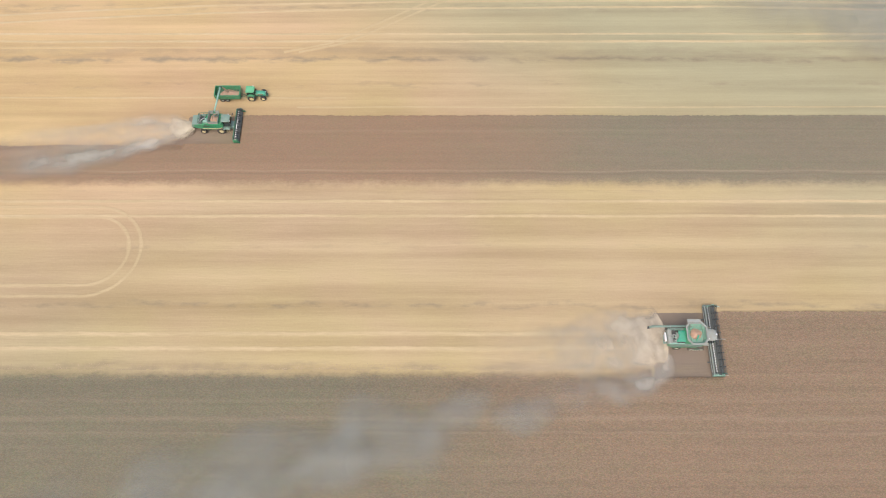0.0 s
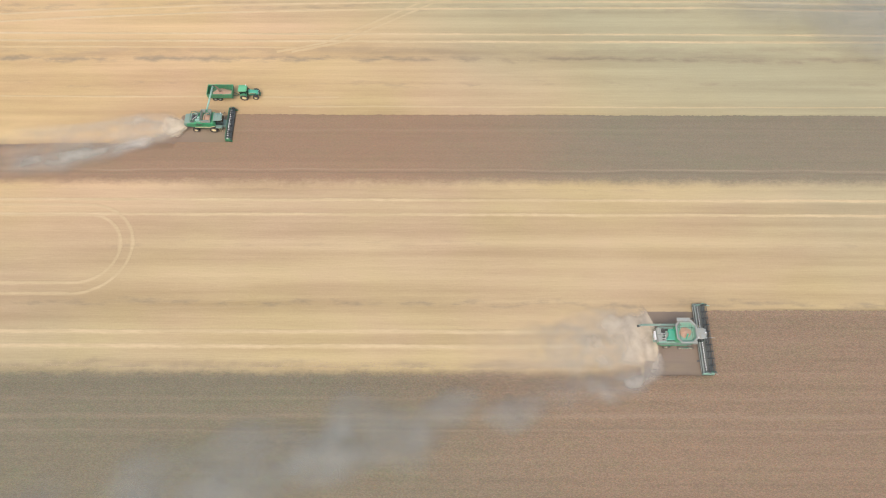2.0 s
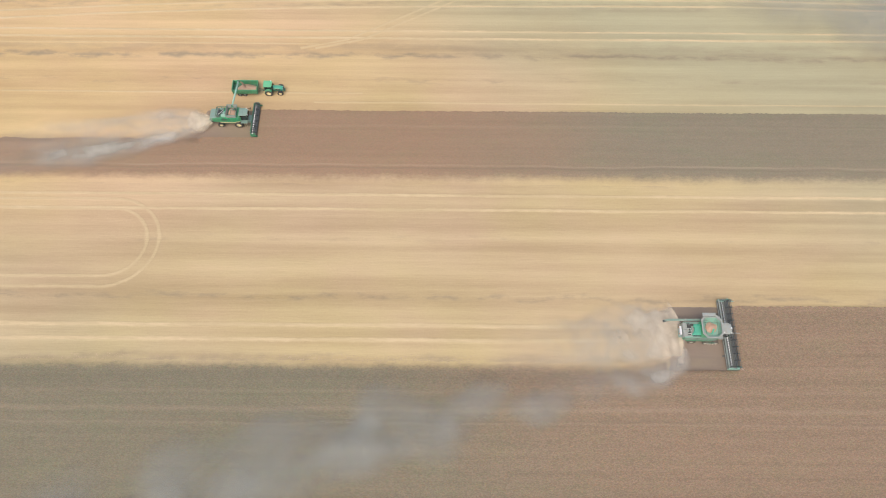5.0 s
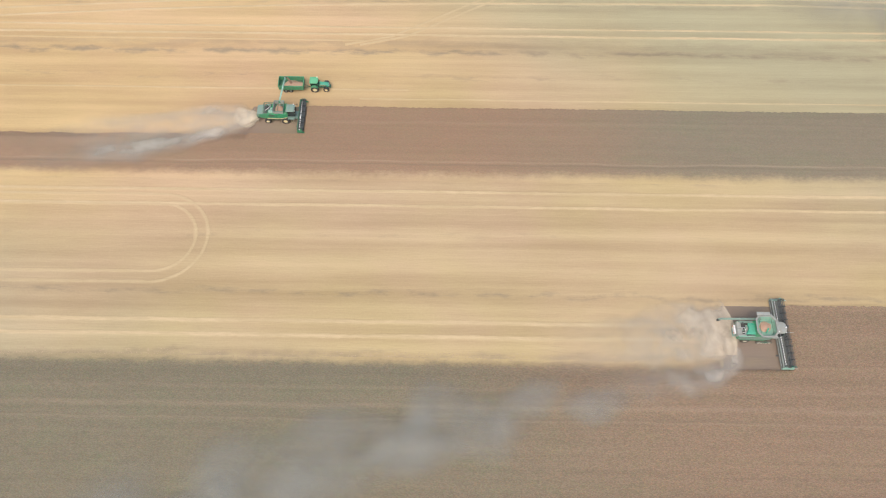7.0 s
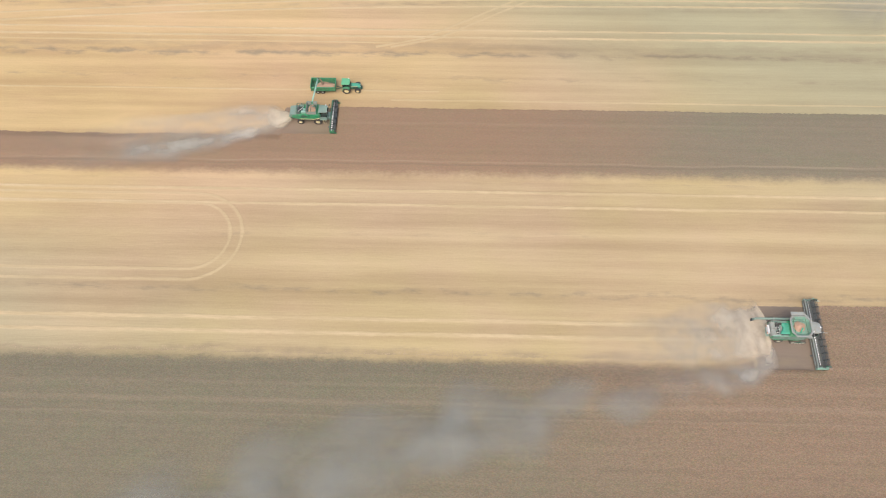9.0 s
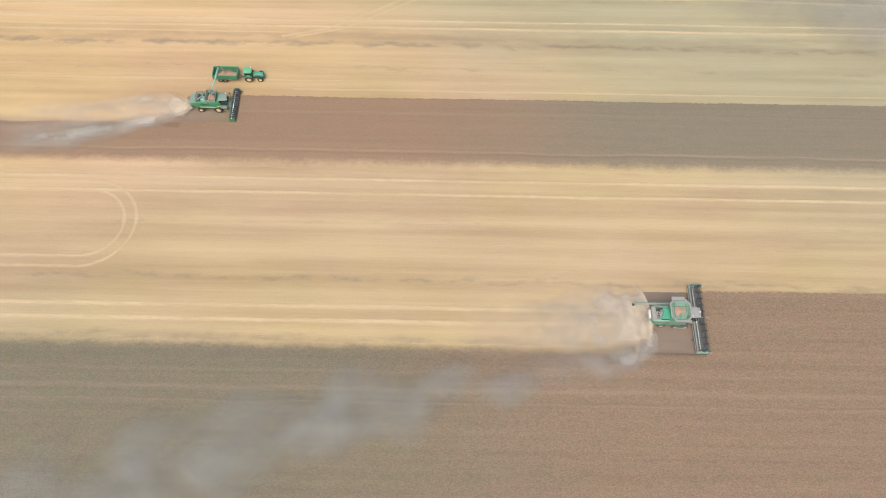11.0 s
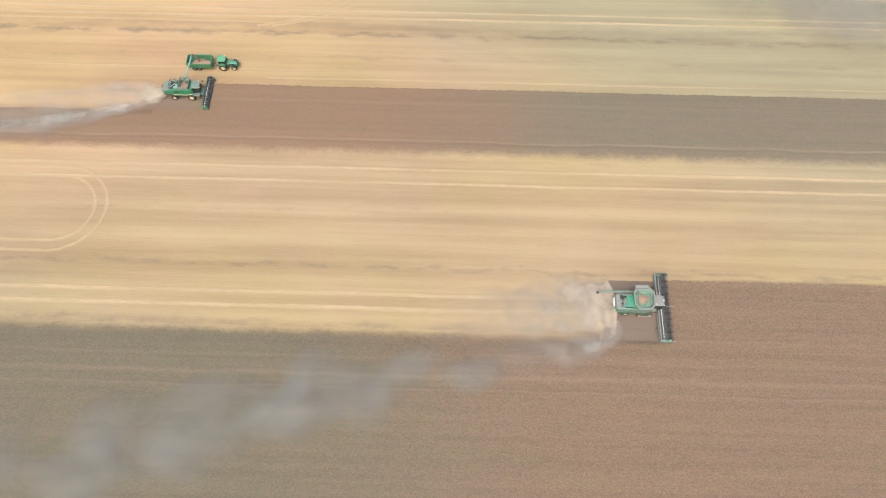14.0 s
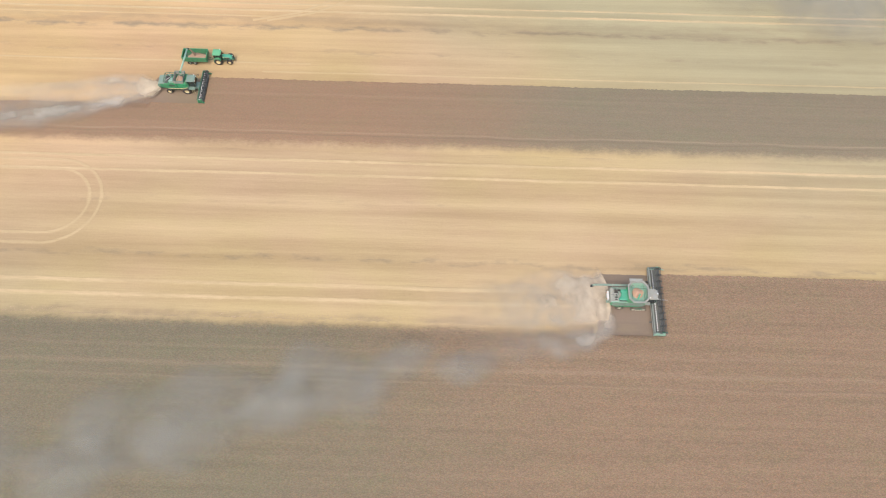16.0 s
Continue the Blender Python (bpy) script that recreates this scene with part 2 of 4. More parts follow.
M_GRAIN = paint("harvested_grain", (0.50, 0.29, 0.185), 0.9, 0.0, 0.8, (0.52, 0.39, 0.29))


def glass():
    k = Mat("cab_glass", 0.06)
    k.b.inputs["Specular IOR Level"].default_value = 0.8
    n = k.noise(3.0, 3, 0.5, local=True)
    return k.color(k.mix(k.span(n, 0.4, 0.8, 0, 0.25), (0.015, 0.022, 0.024), (0.12, 0.11, 0.09)))


M_GLASS = glass()


def dust_mat(name, c, density, clump, wisp, start=0.05, fade=0.1, side=0.45, stretch=(1.0, 1.0, 1.4), seed=0.0, later=None):
    """Airborne dust: thin patchy cover that thins out to the sides and along its drift.
    clump, wisp: scale, and the values between which the cover grows from nothing to full.
    later: its colour once the coarse chaff has dropped out."""
    k = Mat(name, 1.0)
    k.b.inputs["Specular IOR Level"].default_value = 0.0
    uv = k.t.nodes.new("ShaderNodeUVMap")
    sp = k.t.nodes.new("ShaderNodeSeparateXYZ")
    k.link(uv.outputs["UV"], sp.inputs[0])
    big = k.noise(clump[0], 3, 0.5, stretch, shift=seed)
    small = k.noise(wisp[0], 6, 0.56, stretch, shift=seed + 11)
    for n in k.t.nodes:
        if n.type == 'TEX_NOISE':
            n.inputs["Distortion"].default_value = 0.4
    rag = k.swing(k.noise(wisp[0] * 0.7, 5, 0.6, stretch, shift=seed + 23), 0.55)
    v = k.math('ADD', k.math('ABSOLUTE', k.math('SUBTRACT', sp.outputs[1], 0.5), 0.0), k.math('MULTIPLY', rag, 0.45))
    across = k.span(v, 0.44, 0.44 - side)
    run = k.math('ADD', sp.outputs[0], k.math('MULTIPLY', rag, 0.3))
    ends = k.math('MULTIPLY', k.span(sp.outputs[0], 0.0, start), k.span(run, 1.0, fade))
    body = k.math('MULTIPLY', k.span(big, clump[1], clump[2]), k.span(small, wisp[1], wisp[2], 0.15, 1.0))
    k.link(k.math('MULTIPLY', k.math('MULTIPLY', across, ends), k.math('MULTIPLY', body, density)), k.b.inputs["Alpha"])
    base = k.mix(k.span(run, 0.02, 0.4), c, later or c)
    mottle = k.span(k.noise(wisp[0] * 1.4, 4, 0.55, stretch, shift=seed + 37), 0.3, 0.7)
    return k.color(k.mix(mottle, k.mix(1.0, base, (0.90, 0.90, 0.91), 'MULTIPLY'), base))


M_DUST_WARM = dust_mat("fresh_chaff_dust", (0.74, 0.61, 0.44), 0.78, (0.09, 0.12, 0.5), (0.21, 0.17, 0.70), 0.05, 0.0, 0.2, later=(0.64, 0.56, 0.43))
M_DUST_GREY = dust_mat("grey_billowing_dust", (0.66, 0.595, 0.485), 0.92, (0.085, 0.22, 0.52), (0.2, 0.16, 0.72), 0.06, 0.3, 0.44, seed=3.0, later=(0.51, 0.475, 0.40))
M_DUST_FAR = dust_mat("far_chaff_dust", (0.76, 0.64, 0.455), 0.74, (0.11, 0.14, 0.52), (0.2, 0.2, 0.70), 0.02, 0.1, 0.24, (0.75, 1.1, 1.4), 9.0, (0.69, 0.60, 0.455))
M_DUST_TAIL = dust_mat("grey_dust_tail", (0.64, 0.585, 0.485), 0.78, (0.08, 0.2, 0.54), (0.17, 0.16, 0.72), 0.12, 0.4, 0.44, (0.75, 1.1, 1.4), 16.0, (0.50, 0.475, 0.39))


def puff_mat(name, c, density, wisp, seed=0.0):
    """Loose puffs of dust, thickest in the middle and torn at the rim."""
    k = Mat(name, 1.0)
    k.b.inputs["Specular IOR Level"].default_value = 0.0
    uv = k.t.nodes.new("ShaderNodeUVMap")
    sp = k.t.nodes.new("ShaderNodeSeparateXYZ")
    k.link(uv.outputs["UV"], sp.inputs[0])
    small = k.noise(wisp, 6, 0.55, (0.8, 1.1, 1.4), shift=seed)
    rag = k.swing(k.noise(wisp * 0.6, 5, 0.6, shift=seed + 9), 0.9)
    thick = k.math('MULTIPLY', k.span(k.math('ADD', sp.outputs[0], rag), 1.0, 0.2), k.span(small, 0.2, 0.7, 0.45, 1.0))
    k.link(k.math('MULTIPLY', k.math('MULTIPLY', thick, k.span(sp.outputs[0], 1.0, 0.7)), k.math('MULTIPLY', sp.outputs[1], density)), k.b.inputs["Alpha"])
    mottle = k.span(k.noise(wisp * 1.5, 4, 0.55, shift=seed + 21), 0.3, 0.7)
    return k.color(k.mix(mottle, k.mix(1.0, c, (0.91, 0.91, 0.92), 'MULTIPLY'), c))


M_DUST_PALE = puff_mat("thin_grey_dust", (0.405, 0.408, 0.356), 0.45, 0.12, 6.0)
M_DUST_HAZE = puff_mat("distant_dust_haze", (0.385, 0.375, 0.33), 0.42, 0.06, 12.0)


# ---- mesh helpers ----
def mesh_of(bm, name, mat, smooth=False):
    me = bpy.data.meshes.new(name)
    bm.normal_update()
    bm.to_mesh(me)
    bm.free()
    if smooth:
        for p in me.polygons:
            p.use_smooth = True
    me.materials.append(mat)
    return me


def part(name, bm, material, parent, label="", smooth=False):
    ob = new(name, mesh_of(bm, name, material, smooth))
    ob.parent = parent
    if label:
        tagged(ob, label)
    return ob


def thing(name, at, label, category, turn=0.0, group=""):
    ob = new(name)
    ob.matrix_world = pose(*at, 0, 0, turn)
    return tagged(ob, label, category, group)


def box(lo, hi, bevel=0.03, bm=None, seg=2):
    bm = bm or bmesh.new()
    c = [(a + b) / 2 for a, b in zip(lo, hi)]
    s = [abs(b - a) for a, b in zip(lo, hi)]
    r = bmesh.ops.create_cube(bm, size=1, matrix=Matrix.Translation(c) @ Matrix.Diagonal((*s, 1)))
    if bevel:
        es = {e for v in r["verts"] for e in v.link_edges}
        bmesh.ops.bevel(bm, geom=list(es), offset=min(bevel, min(s) * 0.45), segments=seg, affect='EDGES', profile=0.5)
    return bm


def prism(profile, y0, y1, bevel=0.03, bm=None):
    """A side outline of (x, z) carried from y0 to y1."""
    bm = bm or bmesh.new()
    a = [bm.verts.new((x, y0, z)) for x, z in profile]
    b = [bm.verts.new((x, y1, z)) for x, z in profile]
    n = len(profile)
    faces = [bm.faces.new(a), bm.faces.new(b[::-1])]
    for i in range(n):
        j = (i + 1) % n
        faces.append(bm.faces.new((a[j], a[i], b[i], b[j])))
    bmesh.ops.recalc_face_normals(bm, faces=faces)
    if bevel:
        es = {e for f in faces for e in f.edges}
        bmesh.ops.bevel(bm, geom=list(es), offset=bevel, segments=2, affect='EDGES', profile=0.5)
    return bm


def plate(outline, z0, z1, bevel=0.02, bm=None):
    """A plan outline of (x, y) between two heights."""
    bm = bm or bmesh.new()
    a = [bm.verts.new((x, y, z0)) for x, y in outline]
    b = [bm.verts.new((x, y, z1)) for x, y in outline]
    n = len(outline)
    faces = [bm.faces.new(a[::-1]), bm.faces.new(b)]
    for i in range(n):
        j = (i + 1) % n
        faces.append(bm.faces.new((a[i], a[j], b[j], b[i])))
    bmesh.ops.recalc_face_normals(bm, faces=faces)
    if bevel:
        es = {e for f in faces for e in f.edges}
        bmesh.ops.bevel(bm, geom=list(es), offset=bevel, segments=2, affect='EDGES', profile=0.5)
    return bm


def rod(p, q, r, r2=None, seg=10, bm=None):
    bm = bm or bmesh.new()
    p, q = Vector(p), Vector(q)
    m = Matrix.Translation((p + q) / 2) @ (q - p).to_track_quat("Z", "Y").to_matrix().to_4x4()
    bmesh.ops.create_cone(bm, cap_ends=True, segments=seg, radius1=r, radius2=r if r2 is None else r2, depth=(q - p).length, matrix=m)
    return bm


def pipe(points, r, seg=10, bm=None):
    bm = bm or bmesh.new()
    for p, q in zip(points, points[1:]):
        rod(p, q, r, None, seg, bm)
    for p in points[1:-1]:
        bmesh.ops.create_icosphere(bm, subdivisions=1, radius=r * 1.02, matrix=Matrix.Translation(p))
    return bm


def lathe(profile, centre, seg=28, bm=None):
    """A closed outline of (radius, y) turned round an axle along y."""
    bm = bm or bmesh.new()
    rings = []
    for i in range(seg):
        a = 2 * math.pi * i / seg
        rings.append([bm.verts.new((centre[0] + r * math.cos(a), centre[1] + y, centre[2] + r * math.sin(a))) for r, y in profile])
    n = len(profile)
    fs = []
    for i in range(seg):
        u, v = rings[i], rings[(i + 1) % seg]
        for j in range(n):
            k = (j + 1) % n
            fs.append(bm.faces.new((u[j], u[k], v[k], v[j])))
    bmesh.ops.recalc_face_normals(bm, faces=fs)
    return bm


def wheel(parent, x, y, r, w, rim, out, rubber=None, paintwork=None):
    """A lugged tyre on a yellow dished rim; out is +1 or -1 for the side that faces outwards."""
    hub = part("wheel", rod((x, y - w * 0.35, r), (x, y + w * 0.35, r), rim * 0.45, None, 14), paintwork or M_YELLOW, parent)
    h = w / 2
    bm = lathe([(rim, -h * .8), (rim * 1.15, -h), (r * .86, -h), (r * .96, -h * .8), (r * .965, h * .8), (r * .86, h), (rim * 1.15, h), (rim, h * .8)], (x, y, r), 30)
    lugs = 18
    for i in range(lugs):
        for sgn in (-1, 1):
            a = 2 * math.pi * (i + (0.5 if sgn > 0 else 0)) / lugs
            m = Matrix.Translation((x, y, r)) @ Matrix.Rotation(-a, 4, "Y") @ Matrix.Translation((r * .975, sgn * h * .45, 0)) @ Matrix.Rotation(sgn * 0.6, 4, "X") @ Matrix.Diagonal((r * .06, h * 1.0, r * .07, 1))
            bmesh.ops.create_cube(bm, size=1, matrix=m)
    part("tyre", bm, rubber or M_RUBBER, hub, "black lugged rubber tyre, dusty")
    s = out
    bm = lathe([(rim, s * h * .75), (rim * .93, s * h * .78), (rim * .86, s * h * .45), (rim * .45, s * h * .2), (rim * .4, s * h * .45), (rim * .05, s * h * .48),
                (rim * .05, 0), (rim * .9, 0), (rim, s * h * .2)], (x, y, r), 26)
    for i in range(8):
        a = math.pi * i / 4
        bx, bz = x + rim * .33 * math.cos(a), r + rim * .33 * math.sin(a)
        rod((bx, y + s * h * .4, bz), (bx, y + s * h * .54, bz), rim * .05, None, 6, bm)
    part("rim", bm, paintwork or M_YELLOW, hub, "painted steel rim, dusty")
    return hub


def track_unit(parent, cx, y, w, out):
    """A rubber crawler track: belt round a raised drive wheel, two idlers and three rollers."""
    def hull(circles, grow):
        pts = []
        for k in range(48):
            a = 2 * math.pi * k / 48
            d = (math.cos(a), math.sin(a))
            pts.append(max(((x + d[0] * (r + grow), z + d[1] * (r + grow)) for x, z, r in circles), key=lambda p: p[0] * d[0] + p[1] * d[1]))
        return pts
    circles = ((cx - .95, .45, .38), (cx + .95, .45, .38), (cx, .95, .46))
    outer, inner = hull(circles, .06), hull(circles, 0.0)
    bm = bmesh.new()
    rings = [[bm.verts.new((x, yy, z)) for x, z in loop] for loop, yy in ((outer, y - w / 2), (outer, y + w / 2), (inner, y + w / 2), (inner, y - w / 2))]
    n = len(outer)
    for a in range(4):
        u, v = rings[a], rings[(a + 1) % 4]
        for i in range(n):
            j = (i + 1) % n
            if (u[i].co - u[j].co).length > 1e-4:
                bm.faces.new((u[i], u[j], v[j], v[i]))
    bmesh.ops.recalc_face_normals(bm, faces=bm.faces)
    for i in range(0, n, 2):
        (x0, z0), (x1, z1) = outer[i], outer[(i + 1) % n]
        rod(((x0 + x1) / 2, y - w * .48, (z0 + z1) / 2), ((x0 + x1) / 2, y + w * .48, (z0 + z1) / 2), .045, None, 6, bm)
    unit = part("track_unit", bm, M_RUBBER_DUSTY, parent, "dust-caked rubber crawler track")
    for name, x, z, r in (("drive_wheel", cx, .95, .44), ("idler", cx - .95, .45, .36), ("idler", cx + .95, .45, .36),
                          ("roller", cx - .42, .26, .18), ("roller", cx, .26, .18), ("roller", cx + .42, .26, .18)):
        h = w * .5
        disc = lathe([(r, -h), (r, h), (r * .82, h), (r * .72, h * .7), (r * .3, h * .7), (r * .26, h * 1.06), (.02, h * 1.06), (.02, -h)] if out > 0 else
                     [(r, h), (r, -h), (r * .82, -h), (r * .72, -h * .7), (r * .3, -h * .7), (r * .26, -h * 1.06), (.02, -h * 1.06), (.02, h)], (x, y, z), 20)
        part(name, disc, M_DKGREEN if name == "drive_wheel" else M_BEAM, unit)
        if name != "drive_wheel":
            part("hub_cap", rod((x, y + out * h * .9, z), (x, y + out * h * 1.14, z), r * .5 + .05, None, 14), M_CREAM, unit, "dusty cream hub cap")
    part("track_frame", box((cx - .8, y - w * .3, .38), (cx + .8, y + w * .3, .62), .04), M_DKGREEN, unit)
    return unit


def add_header(parent, x0, x1, half, bays, bright):
    """A cutting header across the front: table, back sheet, auger, knife, reel with bats, dividers."""
    d = x1 - x0
    table = part("header", prism([(x0, .28), (x0 + .1, .2), (x1 - .15, .12), (x1 - .12, .17), (x0 + d * .5, .3), (x0 + .12, .55), (x0 + .08, 1.15), (x0 - .02, 1.15)], -half, half, .015), M_TABLE, parent,
                 "wide dusty green cutting header with dark reel")
    bm = box((x0 - .14, -half, 1.1), (x0 + .1, half, 1.28), .03)
    box((x0 - .12, -half, .22), (x0 + .02, half, .4), .02, bm)
    for i in range(bays + 1):
        y = -half + 2 * half * i / bays
        box((x0 - .09, y - .04, .35), (x0 - .02, y + .04, 1.12), .01, bm)
    part("back_beam", bm, M_BEAM if bright else M_DKGREEN, table)
    part("drive_shaft", rod((x0 - .2, -half + .4, .78), (x0 - .2, half - .4, .78), .035, None, 8), M_STEEL if bright else M_DARKSTEEL, table)
    for y in (-half * .62, half * .62):
        bm = box((x0 - .55, y - .12, .08), (x0 - .1, y + .12, .34), .04)
        part("gauge_skid", bm, M_DARKSTEEL, table)
    ax, az, ar = x0 + d * .29, .74, .09 if bright else .18
    part("auger_tube", rod((ax, -half + .1, az), (ax, half - .1, az), ar, None, 16), M_FLIGHT, table, "bright worn cross auger", True)
    for sgn in (-1, 1):
        bm = bmesh.new()
        pitch, per = (.44 if bright else .5), 14
        thin, deep = (.045, .1) if bright else (.06, .12)
        turns = int((half - .9) / pitch)
        prev = None
        for i in range(turns * per + 1):
            a = 2 * math.pi * i / per
            y = sgn * (half - .15 - pitch * i / per)
            c, s = math.cos(a * sgn), math.sin(a * sgn)
            vs = [bm.verts.new((ax + c * rr, y + o, az + s * rr)) for rr, o in ((ar, -thin * .6), (ar + deep, -thin), (ar + deep, thin), (ar, thin * .6))]
            if prev:
                for k in range(4):
                    bm.faces.new((prev[k], prev[(k + 1) % 4], vs[(k + 1) % 4], vs[k]))
            prev = vs
        bmesh.ops.recalc_face_normals(bm, faces=bm.faces)
        part("auger_flight", bm, M_DARKSTEEL, table, "dark spiral auger flight")
    bm = bmesh.new()
    box((x1 - .2, -half, .1), (x1 - .1, half, .14), 0, bm)
    n = int(half * 2 / .16)
    for i in range(n):
        y = -half + .08 + i * .16
        vs = [bm.verts.new(p) for p in ((x1 - .12, y - .03, .11), (x1 - .12, y + .03, .11), (x1 + .03, y, .12), (x1 - .1, y, .15))]
        for f in ((0, 1, 2), (0, 2, 3), (2, 1, 3)):
            bm.faces.new([vs[k] for k in f])
    part("knife_bar", bm, M_DARKSTEEL, table)
    rx, rz, rr = x0 + d * .72, 1.12, .2 * d + .08
    part("reel_shaft", rod((rx, -half + .12, rz), (rx, half - .12, rz), .09, None, 12), M_DARKSTEEL, table)
    for i in range(6):
        a = math.pi * i / 3 + .35
        bx, bz = rx + rr * math.cos(a), rz + rr * math.sin(a)
        bm = rod((bx, -half + .14, bz), (bx, half - .14, bz), .04, None, 6)
        k = int(half * 2 / .3)
        for j in range(k):
            y = -half + .25 + j * .3
            rod((bx, y, bz), (bx - .04, y, bz - .28), .012, None, 4, bm)
        part("reel_bat", bm, M_DARKSTEEL, table, "dark steel reel bat with tines")
    for i in range(bays + 1):
        y = -half + .2 + (2 * half - .4) * i / bays
        bm = bmesh.new()
        for j in range(6):
            a = math.pi * j / 3 + .35
            b = a + math.pi / 3
            p, q = (rx + rr * math.cos(a), y, rz + rr * math.sin(a)), (rx + rr * math.cos(b), y, rz + rr * math.sin(b))
            rod((rx, y, rz), p, .045 if bright else .07, None, 5, bm)
            rod(p, q, .022 if bright else .045, None, 5, bm)
        part("reel_spider", bm, M_BLACK, table)
        part("bearing_block", box((rx + rr - .12, y - .09, rz - .02), (rx + rr + .1, y + .09, rz + .14), .03), M_BLACK, table)
    for y in (-half + .05, 0.0, half - .05):
        bm = pipe([(x0, y, 1.22), (x0 + d * .35, y, 1.5), (rx + .1, y, 1.35), (x1 + ((.6 if bright else .35) if y == 0 else .1), y, 1.2)], .06, 8)
        box((rx - .12, y - .05, rz - .1), (rx + .12, y + .05, rz + .3), .02, bm)
        part("reel_arm", bm, M_GREY if y == 0 and bright else M_DARKSTEEL, table)
    nose = 1.0 if bright else .45
    for sgn in (-1, 1):
        y0, y1 = sorted((sgn * half, sgn * (half + .14)))
        bm = prism([(x0 - .1, .2), (x1 - .3, .1), (x1 + nose, .12), (x1 + nose * .5, .3), (x1 - .1, .55), (x1 - .6, .85), (x0 + .4, 1.02), (x0 - .1, 1.1)], y0, y1, .04)
        side = part("crop_divider", bm, M_PALEMINT if bright else M_GREEN, table, "green sheet-steel crop divider")
        part("divider_rod", pipe([(x1 - .4, sgn * (half + .07), .9), (x1 + .1, sgn * (half + .07), .75), (x1 + nose, sgn * (half + .02), .2)], .025, 6), M_STEEL if bright else M_DKGREEN, side)
        lo, hi = sorted((sgn * (half - .3), sgn * half))
        part("end_shield", box((x0 - .12, lo, .95), (x0 + d * (.36 if bright else .2), hi, 1.18), .05), M_PALEMINT if bright else M_GREEN, table, "green end shield")
        lo, hi = sorted((sgn * (half - .16), sgn * (half - .02)))
        part("reel_end", plate([(rx - rr * .9, lo), (rx + rr * .9, lo), (rx + rr * .9, hi), (rx - rr * .9, hi)], rz + rr * .8, rz + rr * .86, 0.01), M_DKGREEN, table)
        part("hydraulic_ram", rod((x0 + .1, sgn * (half - .22), 1.24), (rx - .1, sgn * (half - .22), 1.52), .05, None, 8), M_BLACK, table)
        part("drive_cover", rod((rx - .05, sgn * (half - .02), rz), (rx - .05, sgn * (half + .16), rz), .26 if bright else .2, None, 16), M_GREEN if not bright else M_PALEMINT, table)
    return table


def rail(points, r=.022, posts=True):
    bm = pipe(points, r, 6)
    if posts:
        for p in points:
            rod((p[0], p[1], p[2] - .5), p, r, None, 6, bm)
    return bm


def octagon(cx, cy, rx, ry, cut=.42):
    kx, ky = rx * (1 - cut), ry * (1 - cut)
    return [(cx + a, cy + b) for a, b in ((rx, -ky), (rx, ky), (kx, ry), (-kx, ry), (-rx, ky), (-rx, -ky), (-kx, -ry), (kx, -ry))]


def funnel(low, high, z0, z1, thick=.06, bm=None):
    """An open flared wall between two outlines of equal length."""
    bm = bm or bmesh.new()
    n = len(low)
    cx, cy = sum(p[0] for p in low) / n, sum(p[1] for p in low) / n

    def grown(pts, z, k):
        return [bm.verts.new((cx + (x - cx) * k, cy + (y - cy) * k, z)) for x, y in pts]
    k = 1 - thick / 1.8
    rings = [grown(low, z0, 1), grown(high, z1, 1), grown(high, z1, k), grown(low, z0, k)]
    fs = []
    for a in range(4):
        u, v = rings[a], rings[(a + 1) % 4]
        for i in range(n):
            j = (i + 1) % n
            fs.append(bm.faces.new((u[i], u[j], v[j], v[i])))
    bmesh.ops.recalc_face_normals(bm, faces=fs)
    return bm


def heap(cx, cy, rx, ry, z, h, seed, n=22):
    """A mound of loose grain with a closed flat base."""
    bm = bmesh.new()
    rings = []
    steps = 7
    for i in range(1, steps + 1):
        ring = []
        for j in range(n):
            a = 2 * math.pi * j / n
            t = i / steps
            wob = 1 + .22 * noise.noise((math.cos(a) * 1.3, math.sin(a) * 1.3, seed))
            zz = z + h * (1 - t ** 1.4) + .06 * noise.noise((t * 3 + seed, j * .5, 0))
            ring.append(bm.verts.new((cx + rx * wob * t * math.cos(a), cy + ry * wob * t * math.sin(a), zz if i < steps else z)))
        rings.append(ring)
    top = bm.verts.new((cx, cy, z + h))
    for j in range(n):
        k = (j + 1) % n
        bm.faces.new((top, rings[0][j], rings[0][k]))
        for i in range(steps - 1):
            bm.faces.new((rings[i][j], rings[i + 1][j], rings[i + 1][k], rings[i][k]))
    bm.faces.new(rings[-1][::-1])
    bmesh.ops.recalc_face_normals(bm, faces=bm.faces)
    return bm


# ---- ground ----
def ground_sheet():
    outer = [-4000, -1500, -700, -400, -250]
    xs = outer + list(range(-180, 181, 6)) + [-v for v in outer[::-1]]
    ys = [-4000, -1500, -600, -250, -120] + list(range(-60, 181, 6)) + [260, 500, 1200, 4000]
    verts = []
    for y in ys:
        for x in xs:
            far = max(0.0, math.hypot(x, y - 50) - 190)
            verts.append((x, y, min(far * .01, 6.0) * noise.noise((x * .003, y * .003, 1.0))))
    w = len(xs)
    faces = [(j * w + i, j * w + i + 1, (j + 1) * w + i + 1, (j + 1) * w + i) for j in range(len(ys) - 1) for i in range(w - 1)]
    me = bpy.data.meshes.new("ground")
    me.from_pydata(verts, [], faces)
    me.materials.append(M_STUBBLE)
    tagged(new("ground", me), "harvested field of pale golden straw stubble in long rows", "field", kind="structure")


ground_sheet()


